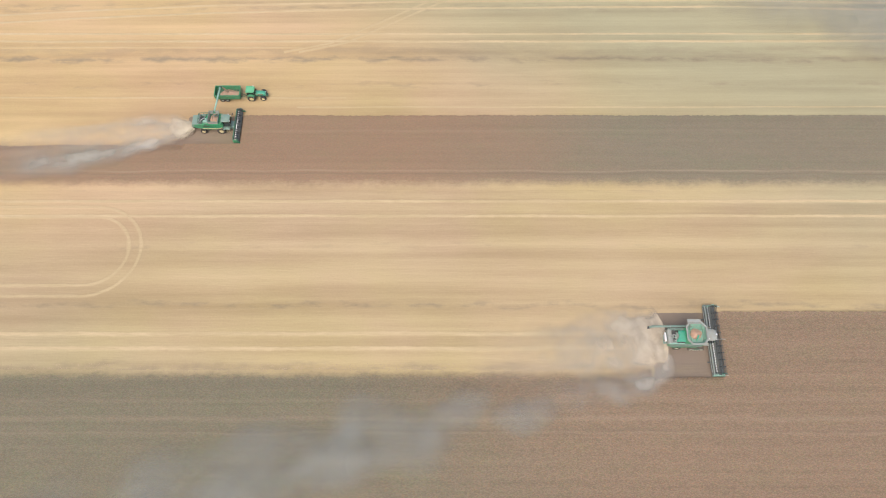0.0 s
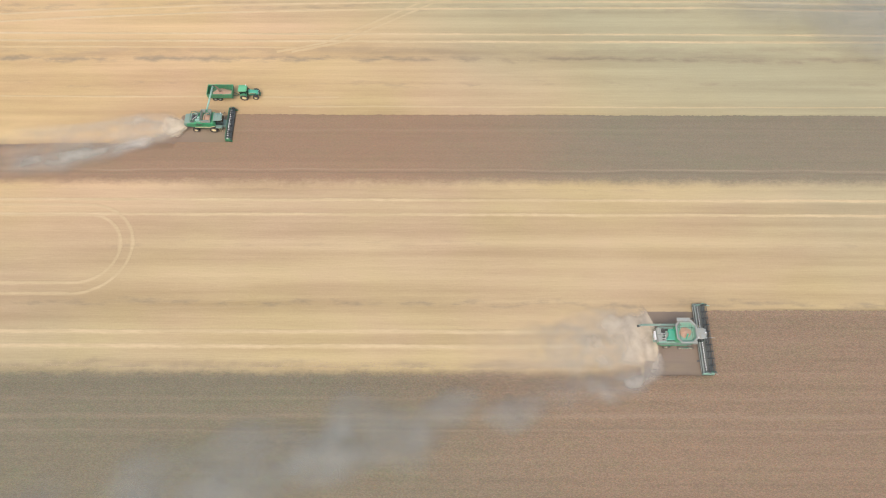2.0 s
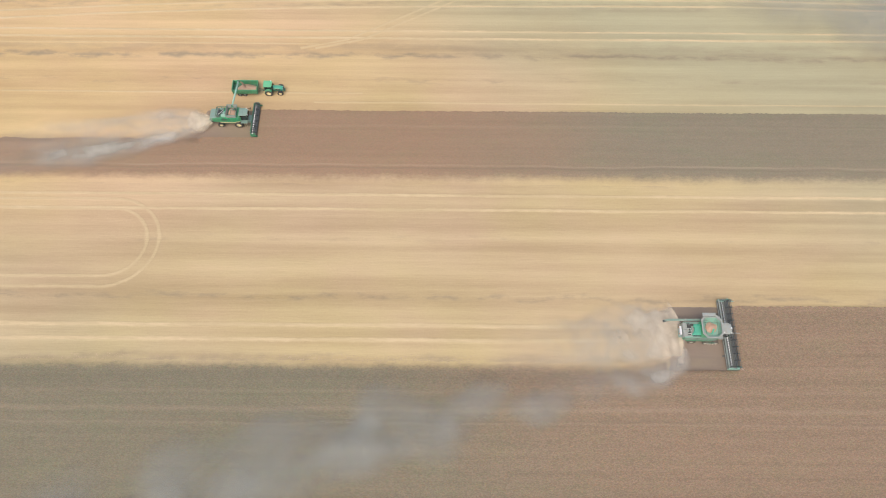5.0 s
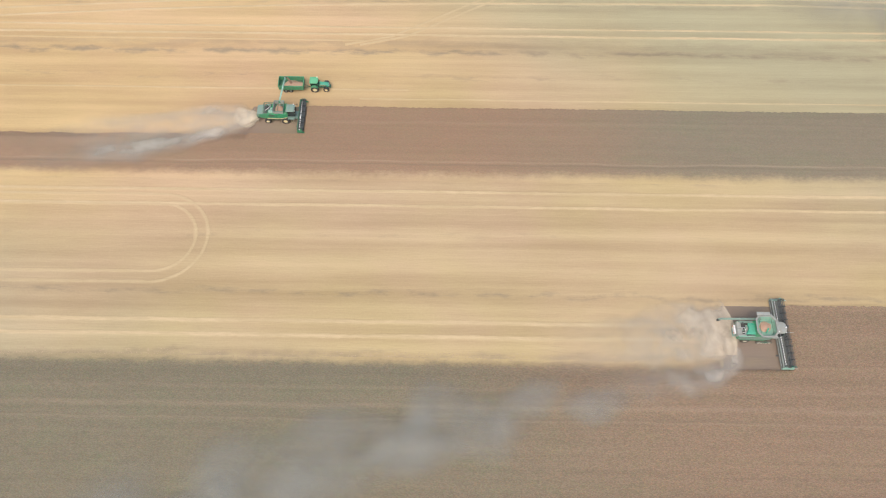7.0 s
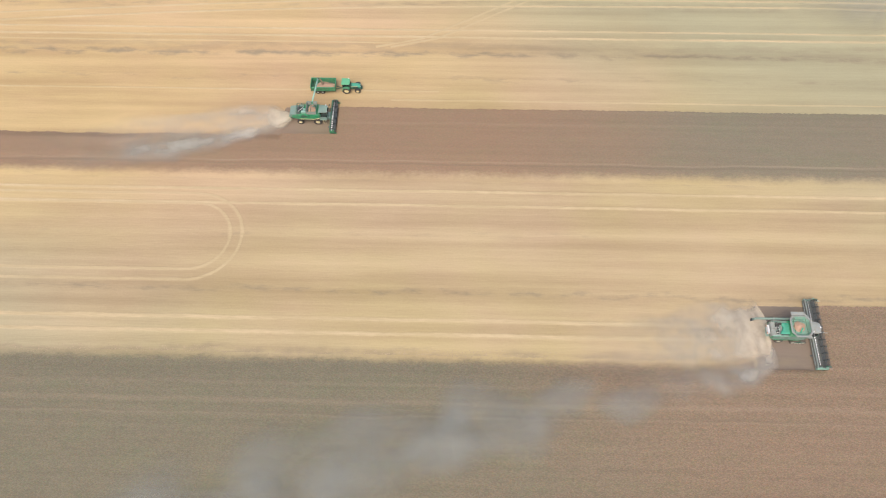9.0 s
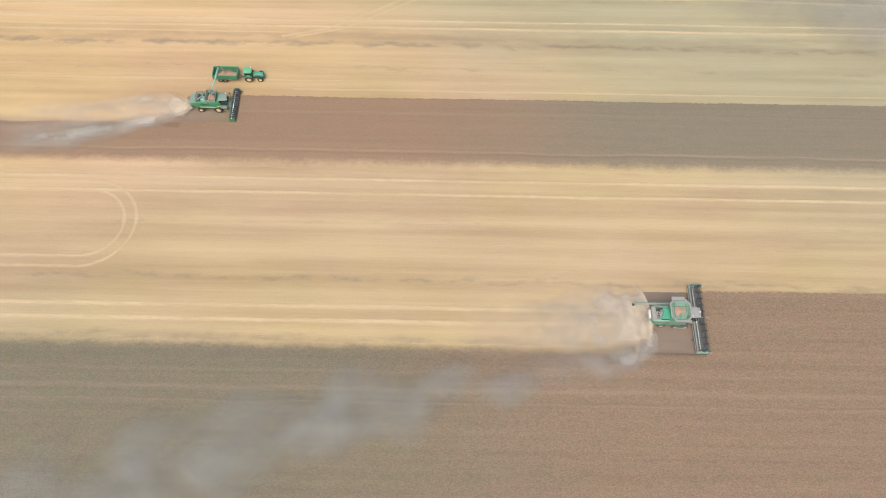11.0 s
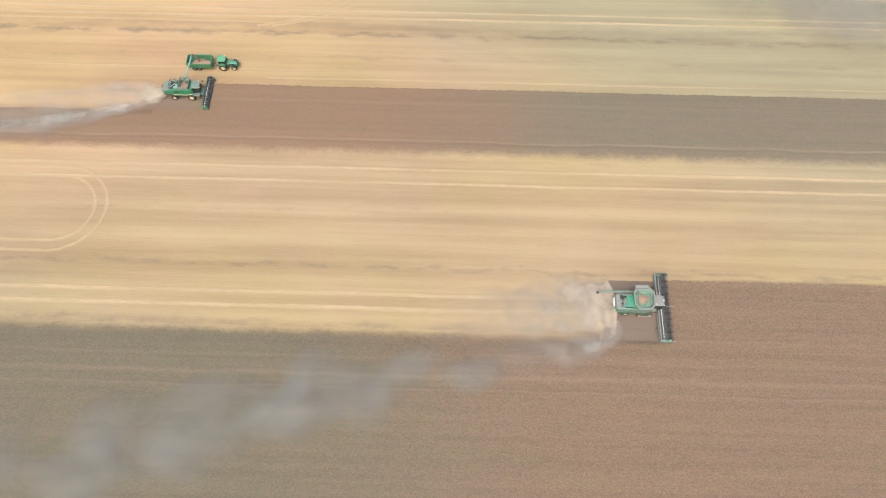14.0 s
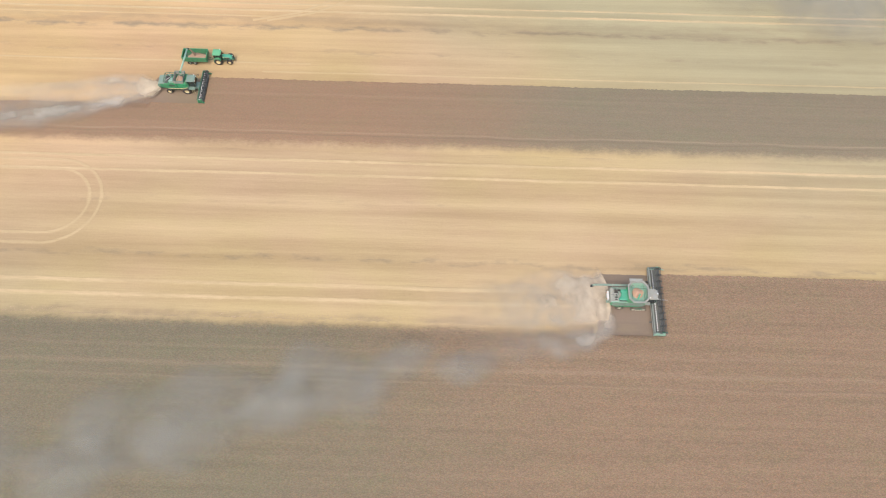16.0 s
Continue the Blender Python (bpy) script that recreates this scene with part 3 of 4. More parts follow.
def ribbon(name, path, width, label, mat, z=.012, crown=.03, seed=0, step=1.2, ragged=.35, category="tyre track"):
    """A low ragged strip along a path on the ground."""
    pts = []
    for p, q in zip(path, path[1:]):
        p, q = Vector((*p, 0)), Vector((*q, 0))
        n = max(1, int((q - p).length / step))
        pts += [p.lerp(q, i / n) for i in range(n)]
    pts.append(Vector((*path[-1], 0)))
    verts, faces = [], []
    for i, p in enumerate(pts):
        t = (pts[min(i + 1, len(pts) - 1)] - pts[max(i - 1, 0)]).normalized()
        s = Vector((-t.y, t.x, 0))
        w1 = width / 2 * (1 + ragged * noise.noise((i * .9, seed, .3)) + ragged * noise.noise((i * .13, seed, 5)))
        w2 = width / 2 * (1 + ragged * noise.noise((i * .9, seed, 9.1)) + ragged * noise.noise((i * .13, seed, 7)))
        sway = .12 * noise.noise((p.x * .05, seed * 3.1, 2))
        for k, c in ((-w1, 0), (-w1 * .5, .8), (0, 1), (w2 * .5, .8), (w2, 0)):
            v = p + s * (k + sway)
            verts.append((v.x, v.y, z + crown * c))
    for i in range(len(pts) - 1):
        for k in range(4):
            a = i * 5 + k
            faces.append((a, a + 5, a + 6, a + 1))
    me = bpy.data.meshes.new(name)
    me.from_pydata(verts, [], faces)
    lay = me.uv_layers.new(name="UVMap")
    for loop in me.loops:
        lay.data[loop.index].uv = (loop.vertex_index // 5 * .1, (0, .25, .5, .75, 1)[loop.vertex_index % 5])
    me.materials.append(mat)
    return tagged(new(name, me), label, category, kind="structure")


TRACK = "pale wheel track of pressed straw running along the stubble rows"
for i, (y, x0, x1, w) in enumerate(((62.9, -180, 200, .9), (59.75, -180, 200, .85), (36.4, -180, 34, 1.15), (33.75, -180, 34, 1.1),
                                    (103.4, -180, 200, .8), (101.4, -180, 200, .95), (99.8, -180, -30, .6),
                                    (84.6, -30, 200, .6), (86.9, -180, -20, .6))):
    ribbon("tyre_track", [(x0, y), (x1, y)], w, TRACK, M_STRAW if w > .7 else M_STRAW_FAINT, seed=i + 1)
for i, dy in enumerate((0.0, 2.1)):
    bend = [(-180, 99.5 + dy), (-110, 105.5 + dy), (-80, 107.6 + dy), (-50, 109.2 + dy), (-10, 110.4 + dy * .9), (60, 111.0 + dy * .8), (110, 109.6 + dy), (200, 106 + dy)]
    ribbon("tyre_track", bend, .85, "pale curved wheel track across the stubble", M_STRAW, seed=20 + i)
for i, off in enumerate((0.0, 2.0)):
    diag = [(-34 + off * 1.6, 98.6), (-24 + off * 1.6, 101.0), (-12 + off * 1.6, 107.5), (-4 + off * 1.6, 112.0), (8 + off * 1.6, 115.5)]
    ribbon("tyre_track", diag, .8, "pale slanting wheel track joining two passes", M_STRAW_FAINT, seed=30 + i)
for i, off in enumerate((0.0, 2.1)):
    r, cy = 9.1 - off, 52.6
    loop = [(-180, cy + r)] + [(-66.2 + r * 1.05 * math.sin(a), cy + r * math.cos(a)) for a in [math.pi * k / 24 for k in range(25)]] + [(-180, cy - r)]
    ribbon("tyre_track", loop, .9, "pale U-shaped turning track pressed into the stubble", M_STRAW_FAINT, seed=40 + i)


def patch(name, x0, x1, y0, y1, label, mat, z, seed, trail=0.0, step=.5):
    """A ragged-edged area of ground; trail: its near edge runs on westwards in a point."""
    nx, ny = int((x1 - x0) / step), int((y1 - y0) / step)
    verts, faces = [], []
    for j in range(ny + 1):
        for i in range(nx + 1):
            ex = .6 * noise.noise((j * .9, seed, 1)) * (1 - i / 3) if i < 3 else 0
            ex -= trail * (1 - j / ny) ** 2 * (1 - i / nx)
            ey = .07 * noise.noise((i * .5, seed, 2)) if j in (0, ny) else 0
            verts.append((x0 + (x1 - x0) * i / nx + ex, y0 + (y1 - y0) * j / ny + ey, z))
    w = nx + 1
    faces = [(j * w + i, j * w + i + 1, (j + 1) * w + i + 1, (j + 1) * w + i) for j in range(ny) for i in range(nx)]
    me = bpy.data.meshes.new(name)
    me.from_pydata(verts, [], faces)
    me.materials.append(mat)
    return tagged(new(name, me), label, "stubble", kind="structure")


patch("cut_strip", 37.9, 48.7, 27.9, 40.3, "dark freshly cut stubble behind the cutting header", M_FRESH, .006, 3, 1.5)
# new stubble, with the shade beneath the smaller combine put into its colour
patch("cut_strip", -51.5, -40.3, 75.2, 82.3, "dark freshly cut stubble behind the cutting header", M_FRESH, .006, 8, 9.0)


# ---- standing crop ----
def crop_field(name, xs, ys, inside, top, label, mat, seed, taper, shift):
    """Standing crop as a rough raised sheet with upright sides, on the field's plan."""
    rng = np.random.default_rng(seed)
    xs, ys = np.array(sorted(set(np.round(xs, 3)))), np.array(sorted(set(np.round(ys, 3))))
    gx, gy = np.meshgrid(xs, ys)
    jit = .1
    vx = gx + rng.uniform(-jit, jit, gx.shape)
    vy = gy + rng.uniform(-jit, jit, gx.shape) + shift(gx, gy)
    vz = top * taper(gx, gy) + rng.normal(0, .006, gx.shape)
    cx, cy = (xs[1:] + xs[:-1]) / 2, (ys[1:] + ys[:-1]) / 2
    mx, my = np.meshgrid(cx, cy)
    mask = inside(mx, my)
    h, w = gx.shape
    verts = np.stack([vx, vy, vz], -1).reshape(-1, 3)
    base = np.stack([vx, vy, np.zeros_like(vz)], -1).reshape(-1, 3)
    faces = []
    jj, ii = np.nonzero(mask)
    for j, i in zip(jj.tolist(), ii.tolist()):
        a = j * w + i
        faces.append((a, a + 1, a + w + 1, a + w))
    n = h * w
    pad = np.pad(mask, 1)
    for dj, di, e in ((-1, 0, (0, 1)), (1, 0, (w + 1, w)), (0, -1, (w, 0)), (0, 1, (1, w + 1))):
        edge = mask & ~pad[1 + dj:1 + dj + mask.shape[0], 1 + di:1 + di + mask.shape[1]]
        for j, i in zip(*[v.tolist() for v in np.nonzero(edge)]):
            a, b = j * w + i + e[0], j * w + i + e[1]
            faces.append((b + 2 * n, a + 2 * n, a + n, b + n))
    allv = np.concatenate([verts, base, verts])
    used = np.zeros(len(allv), int)
    for f in faces:
        for v in f:
            used[v] = 1
    idx = np.cumsum(used) - 1
    me = bpy.data.meshes.new(name)
    me.from_pydata(allv[used > 0].tolist(), [], [[int(idx[v]) for v in f] for f in faces])
    for p in me.polygons:
        p.use_smooth = True
    me.materials.append(mat)
    return tagged(new(name, me), label, "crop", kind="stuff")


def tufts(name, areas, r, h, label, mat, seed, category="crop"):
    """Very many small upright spikes of ears and stalks: areas of (x0, x1, y0, y1, z or a function of the plan, count)."""
    rng = np.random.default_rng(seed)
    vs, count = [], 0
    for x0, x1, y0, y1, z, n in areas:
        p = np.stack([rng.uniform(x0, x1, n), rng.uniform(y0, y1, n), np.zeros(n)], -1)
        p[:, 2] = (z(p[:, 0], p[:, 1]) if callable(z) else z) + rng.normal(0, .02, n)
        ang = rng.uniform(0, 6.28, n)
        rad = r * rng.uniform(.5, 1.3, n)
        tip = p + np.stack([rng.normal(0, .08, n), rng.normal(0, .08, n), h * rng.uniform(.4, 1.3, n)], -1)
        q = [p + np.stack([rad * np.cos(ang + k * 2.094), rad * np.sin(ang + k * 2.094), np.zeros(n)], -1) for k in range(3)]
        vs.append(np.stack([*q, tip], 1).reshape(-1, 3))
        count += n
    v = np.concatenate(vs)
    b = np.arange(count) * 4
    f = np.concatenate([np.stack([b + i, b + j, b + 3], -1) for i, j in ((0, 1), (1, 2), (2, 0))])
    me = bpy.data.meshes.new(name)
    me.from_pydata(v.tolist(), [], f.tolist())
    me.materials.append(mat)
    return tagged(new(name, me), label, category, kind="stuff")


def spread(lo, hi, step, far, knot):
    """Coordinates in even steps, wider apart far out, with one line moved to the knot."""
    v = plain(lo, hi, step, far)
    i = min(range(len(v)), key=lambda k: abs(v[k] - knot))
    v[i] = knot
    return v


def plain(lo, hi, step, far):
    return [-f for f in far[::-1] if -f < lo] + list(np.arange(lo, hi, step)) + [f for f in far if f > hi]


NEAR_Y, NEAR_TOP, NEAR_X = 29.9, 40.35, 48.75
near_xs = spread(-118, 132, .42, [170, 260, 500, 1500], NEAR_X)
near_ys = [-600, -250, -120, -60, -30, -12] + list(np.arange(-6, 28.3, .42)) + [28.5, 28.85, 29.2, 29.55] + list(np.linspace(NEAR_Y, NEAR_TOP, 28))


def waver(x, y, amp, seed):
    """Uneven field edge: the same hash-like sum of waves for any array."""
    return amp * (np.sin(x * .47 + seed + 2 * np.sin(x * .13)) * .4 + np.sin(x * 3.7 + 1.7 * seed + 3 * np.sin(x * .71)) * .3 + np.sin(x * .11 + y * 0 + 2.9 * seed) * .4)


def near_slope(x, y):
    """The stand thins and sinks towards its outer edge, less so where it was just cut."""
    return np.where(x < NEAR_X - .3, np.where(x < 36, np.clip((NEAR_Y + .05 - y) / 5.5, .02, 1), np.clip((28.9 - y) / .9, .3, 1)), 1.0)


def far_slope(x, y):
    return np.minimum(np.clip((y - 65.2) / 5.5, .02, 1), np.where(x < -52, np.clip((75.6 - y) / 1.6, .06, 1), 1.0))


crop_field("standing_crop", near_xs, near_ys, lambda x, y: (y < 28.5) | ((x < 36) & (y < NEAR_Y)) | ((x > NEAR_X) & (y < NEAR_TOP)), .56,
           "ripe brown standing crop, olive-grey in part, with thin tramlines", M_CROP_NEAR, 5,
           near_slope,
           lambda x, y: np.where(x < NEAR_X - .3, np.clip((y - NEAR_Y + 1.6) / 1.2, 0, 1) * waver(x, y, .15, 1), np.clip((y - NEAR_TOP + .8) / .6, 0, 1) * waver(x, y, .1, 2)))
far_xs = spread(-150, 160, .42, [220, 400, 900, 1500], -40.5)
far_ys = list(np.linspace(65.3, 75.5, 28)) + list(np.linspace(75.5, 82.2, 17))
crop_field("standing_crop", far_xs, far_ys, lambda x, y: (y < 75.5) | (x > -40.5), .56,
           "narrow uncut strip of ripe brown standing crop", M_CROP_FAR, 6,
           far_slope,
           lambda x, y: np.clip((68.0 - y) / 2.0, 0, 1) * waver(x, y, .2, 4) + np.clip((y - 81.4) / .6, 0, 1) * waver(x, y, .1, 2) + np.where(x < -52, np.clip((y - 74.6) / .8, 0, 1) * waver(x, y, .3, 5), 0))
tufts("crop_ears", [(-100, 36, 0, 29.7, lambda x, y: .55 * near_slope(x, y), 95000), (36, 115, 0, 28.4, .55, 55000), (NEAR_X, 115, 28.4, NEAR_TOP - .2, .55, 20000)],
      .065, .05, "dense ragged ears of ripe brown crop", M_CROP_NEAR, 11)
tufts("crop_ears", [(-130, 130, 65.9, 75.5, lambda x, y: .55 * far_slope(x, y), 28000), (-40, 130, 75.5, 81.9, .55, 16000)],
      .065, .05, "dense ragged ears of ripe brown crop", M_CROP_FAR, 12)
tufts("broken_stalks", [(-112, 35, 29.2 + .45 * k, 29.7 + .45 * k, .012, int(1500 * .6 ** k)) for k in range(4)],
      .10, .04, "broken straw stalks strewn along the crop edge", M_FLAT, 14)


# ---- the large combine harvester near the drone ----
def big_combine(at):
    c = thing("combine_harvester", at, "large green combine harvester with octagonal grain tank, cutting standing crop", "combine harvester", group="combine harvesters at work")
    body = part("body", prism([(-4.2, 1.3), (-4.55, 1.9), (-4.5, 2.95), (-1.9, 3.05), (-1.7, 3.55), (1.7, 3.55), (1.9, 2.2), (1.5, 1.35), (-1.0, 1.05)], -1.36, 1.36, .06), M_GREEN, c, "green sheet-metal body panels")
    for s in (-1, 1):
        y0, y1 = sorted((s * 1.37, s * 1.47))
        part("side_panel", prism([(-4.1, 1.55), (-4.3, 2.72), (-2.05, 2.85), (-1.95, 1.45)], y0, y1, .03), M_GREYGREEN, body, "dusty grey-green hinged side panel")
        part("side_panel", prism([(-1.85, 1.45), (-1.95, 2.85), (1.3, 3.15), (1.5, 1.6), (.9, 1.45)], y0, y1, .03), M_GREYGREEN, body, "dusty grey-green side panel")
        part("belt_guard", prism([(-3.9, 1.35), (-3.8, 1.55), (.9, 1.5), (.8, 1.28)], *sorted((s * 1.48, s * 1.53)), .01), M_GLOSSGREEN, body)
    part("deck", box((-4.45, -1.3, 2.96), (-1.75, 1.3, 3.04), .01), M_GREY, c, "dusty grey engine deck")
    part("deck_edge", box((-4.5, -1.42, 3.0), (-1.6, -1.2, 3.16), .04), M_PALEMINT, c, "pale faded green deck edge")
    part("deck_edge", box((-4.5, 1.02, 3.0), (-1.6, 1.4, 3.26), .05), M_GREYGREEN, c)
    part("rear_hood", prism([(-4.62, 2.2), (-4.68, 3.05), (-4.5, 3.28), (-3.98, 3.28), (-3.92, 2.96), (-3.98, 2.2)], -1.28, 1.2, .08), M_GREY, c, "dusty grey rear hood")
    part("hood_seam", box((-4.6, -.05, 3.27), (-4.0, .0, 3.3), .005), M_DARKSTEEL, c)
    for x, y, w, d, z in ((-3.85, .28, .62, .58, 3.36), (-3.8, -.95, .42, .62, 3.28), (-3.55, -.2, .38, .42, 3.2)):
        part("engine_block", box((x, y, 3.03), (x + w, y + d, z), .06), M_BLACK, c, "black engine part on the open deck")
    part("exhaust", rod((-3.7, .9, 3.05), (-3.7, .9, 3.75), .09, None, 12, rod((-3.7, .9, 3.15), (-3.7, .9, 3.5), .15, None, 12)), M_DARKSTEEL, c)
    part("air_cleaner", rod((-3.35, .72, 3.42), (-2.85, .72, 3.42), .17, None, 14), M_BLACK, c, "black air cleaner canister", True)
    part("hose", pipe([(-3.9, -.5, 3.3), (-3.6, -.35, 3.45), (-3.3, -.1, 3.42), (-3.15, .3, 3.4), (-3.3, .7, 3.4)], .06, 8), M_GREYGREEN, c)
    part("hose", pipe([(-3.95, .1, 3.25), (-3.75, .15, 3.48), (-3.45, .1, 3.46), (-3.25, -.3, 3.3)], .045, 8), M_STEEL, c)
    part("cooling_pipe", pipe([(-3.9, -.75, 3.34), (-3.5, -.8, 3.38), (-3.25, -.9, 3.3)], .05, 8), M_STEEL, c)
    hood = [(-3.28, -1.1), (-3.2, -.8), (-2.95, -.5), (-2.72, -.1), (-2.72, .3), (-2.95, .62), (-3.02, .92), (-1.6, .98), (-1.5, -.3), (-1.25, -.8), (-1.4, -1.12)]
    part("engine_hood", plate(hood, 3.06, 3.52, .14), M_HOOD, c, "bright green moulded engine hood", True)
    # black strip added where shade lies along the hood's lower edge
    part("hood_shade_strip", box((-3.1, -1.26, 3.06), (-1.75, -1.12, 3.4), .04), M_BLACK, c, "black strip standing in for shade below the engine hood")
    for s in (-1, 1):
        part("hand_rail", rail([(-4.4, s * 1.24, 3.62), (-3.3, s * 1.26, 3.62)], .028), M_GREY, c)
    low, high = octagon(.15, .1, 1.45, 1.38), octagon(.1, .15, 1.78, 2.02)
    tank = part("grain_tank", funnel(low, high, 3.5, 4.4), M_GREY, c, "grey flared octagonal grain tank extension")
    part("tank_floor", plate(octagon(.15, .1, 1.42, 1.36), 3.5, 3.56, 0), M_MINT, tank)
    part("tank_rim", funnel(octagon(.1, .15, 1.81, 2.05), octagon(.1, .15, 1.84, 2.08), 4.34, 4.44, .24), M_GREY, tank, "broad pale grey tank rim")
    part("inner_wall", funnel(octagon(.15, .1, 1.38, 1.32), octagon(.15, .14, 1.5, 1.7), 3.58, 4.2, .05), M_MINT, tank, "pale green inner tank wall")
    bm = rod((.05, -.95, 3.7), (.3, -.35, 4.15), .13)
    rod((.27, -.42, 4.1), (.36, -.2, 4.3), .18, .1, 10, bm)
    part("filling_auger", bm, M_HOOD, tank, "green grain filling auger")
    for x in (-.95, 1.15):
        part("tank_brace", rod((x, -1.25, 4.05), (x, 1.45, 4.05), .035, None, 6), M_DKGREEN, tank)
    part("tank_brace", rod((-1.2, .95, 4.1), (1.45, .95, 4.1), .03, None, 6), M_DKGREEN, tank)
    for k in range(4):
        x = -.95 + .62 * k
        part("wall_rib", box((x - .03, 1.42, 3.65), (x + .03, 1.52, 4.15), .01), M_HOOD, tank)
    part("tank_flap", prism([(-1.35, 4.42), (-1.35, 4.5), (.95, 4.5), (.95, 4.42)], 1.98, 2.62, .02), M_GREY, tank, "folded-out grey tank flap")
    part("flap_hinge", rod((-1.3, 1.98, 4.47), (.9, 1.98, 4.47), .035, None, 8), M_DARKSTEEL, tank)
    cabp = [(2.0, 2.0), (1.75, 3.7), (3.15, 3.75), (3.55, 2.6), (3.3, 1.75), (2.3, 1.6)]
    cab = part("cab", prism(cabp, -.95, .95, .08), M_GLASS, c, "dark glazed driver's cab")
    for s in (-1, 1):
        part("cab_pillar", pipe([(3.28, s * .93, 1.8), (3.52, s * .93, 2.6), (3.15, s * .93, 3.75)], .05, 6), M_DKGREEN, cab)
        part("cab_door", box((2.05, s * .955 - .015, 1.75), (2.95, s * .955 + .015, 3.5), .01), M_GLASS, cab)
    roof = [(1.85, -.72), (2.2, -1.04), (3.05, -1.04), (3.5, -.72), (3.72, 0), (3.5, .72), (3.05, 1.04), (2.2, 1.04), (1.85, .72)]
    top = part("cab_roof", plate(roof, 3.74, 3.98, .09), M_GREY, cab, "dusty pale grey rounded cab roof", True)
    part("roof_panel", plate([(2.1, -.55), (3.1, -.55), (3.3, 0), (3.1, .55), (2.1, .55)], 3.97, 4.02, .02), M_GREY, top)
    part("roof_hatch", box((2.3, -.28, 4.01), (2.75, .28, 4.06), .02), M_GREY, top)
    part("beacon", rod((3.5, .05, 3.95), (3.5, .05, 4.12), .12), M_LAMP, cab, "white roof lamp")
    part("antenna", rod((2.1, -.8, 3.95), (2.1, -.8, 4.25), .03, None, 6, rod((2.1, -.8, 4.2), (2.1, -.8, 4.28), .1, None, 10)), M_WHITE, cab)
    for k in range(6):
        y = -.75 + .3 * k
        part("work_light", box((3.5, y - .08, 3.6), (3.62, y + .08, 3.74), .02), M_LAMP, cab)
    arm = part("unloading_auger", pipe([(.0, 1.62, 3.1), (-.6, 1.6, 3.75), (-1.6, 1.55, 3.88), (-7.3, 1.5, 3.9), (-7.85, 1.42, 3.72)], .19, 14), M_GREYGREEN, c, "long dusty grey-green unloading auger folded back", True)
    part("auger_flange", rod((-4.3, 1.525, 3.9), (-4.2, 1.525, 3.9), .25, None, 14), M_GREY, arm)
    part("auger_spout", prism([(-7.7, 3.86), (-8.1, 3.6), (-8.05, 3.2), (-7.75, 3.3), (-7.55, 3.66)], 1.24, 1.6, .04), M_BLACK, arm, "black rubber auger spout")
    part("auger_cradle", pipe([(-4.2, 1.2, 3.2), (-4.2, 1.55, 3.72)], .06, 6), M_DKGREEN, c)
    panel = part("rear_panel", box((-5.12, -.8, 2.3), (-4.78, .72, 2.98), .05), M_WHITE, c, "white rear panel")
    for s in (-1, 1):
        part("tail_lamp", box((-5.16, s * .6 - .1, 2.5), (-5.1, s * .6 + .1, 2.65), .01), M_ORANGE, panel)
    part("ladder", pipe([(-5.0, .9, 1.2), (-4.8, .9, 3.1)], .03, 6, pipe([(-5.0, 1.25, 1.2), (-4.8, 1.25, 3.1)], .03, 6)), M_BLACK, c)
    part("straw_chopper", prism([(-5.2, .9), (-5.3, 1.5), (-4.5, 1.95), (-4.1, 1.2), (-4.4, .8)], -.95, .95, .05), M_GREYGREEN, c, "dust-covered straw chopper hood")
    for s in (-1, 1):
        part("spreader_disc", rod((-5.25, s * .5, .75), (-5.25, s * .5, .85), .42, None, 18), M_BLACK, c)
    part("feeder_house", prism([(1.7, 1.0), (1.7, 1.9), (3.2, 1.15), (3.2, .3)], -.8, .8, .04), M_DKGREEN, c, "dark green feeder house")
    part("platform", box((1.6, .96, 1.85), (2.9, 1.75, 1.92), .01), M_BLACK, c)
    part("hand_rail", rail([(1.65, 1.7, 2.9), (2.85, 1.7, 2.9), (2.85, 1.0, 2.9)], .022), M_YELLOW, c)
    for s in (-1, 1):
        part("mirror", pipe([(3.35, s * .95, 3.45), (3.62, s * 1.4, 3.35)], .025, 6, box((3.56, s * 1.42 - .1, 2.95), (3.66, s * 1.42 + .1, 3.38), .02)), M_BLACK, c)
    part("side_shield", prism([(1.55, 2.3), (1.5, 2.9), (2.4, 2.75), (2.45, 2.2)], -1.5, -1.05, .04), M_GREY, c, "grey shield beside the cab")
    part("front_axle", rod((.9, -1.3, .95), (.9, 1.3, .95), .22), M_DKGREEN, c)
    part("rear_axle", rod((-2.6, -1.3, .74), (-2.6, 1.3, .74), .14), M_DKGREEN, c)
    part("chassis", box((-2.8, -.6, .8), (1.2, .6, 1.3), .05), M_DKGREEN, c)
    for s in (-1, 1):
        track_unit(c, .85, s * 1.42, .6, s)
        wheel(c, -2.6, s * 1.36, .72, .5, .34, s, M_RUBBER_DUSTY, M_CREAM)
    add_header(c, 3.25, 5.45, 6.28, 10, True)
    g = thing("grain_heap", (at[0], at[1], at[2]), "orange-brown harvested grain heaped in the tank", "grain")
    part("heap", heap(.12, .22, 1.05, .95, 3.57, .5, 2), M_GRAIN, g)
    return c


big_combine((43.5, 35.05, 0))


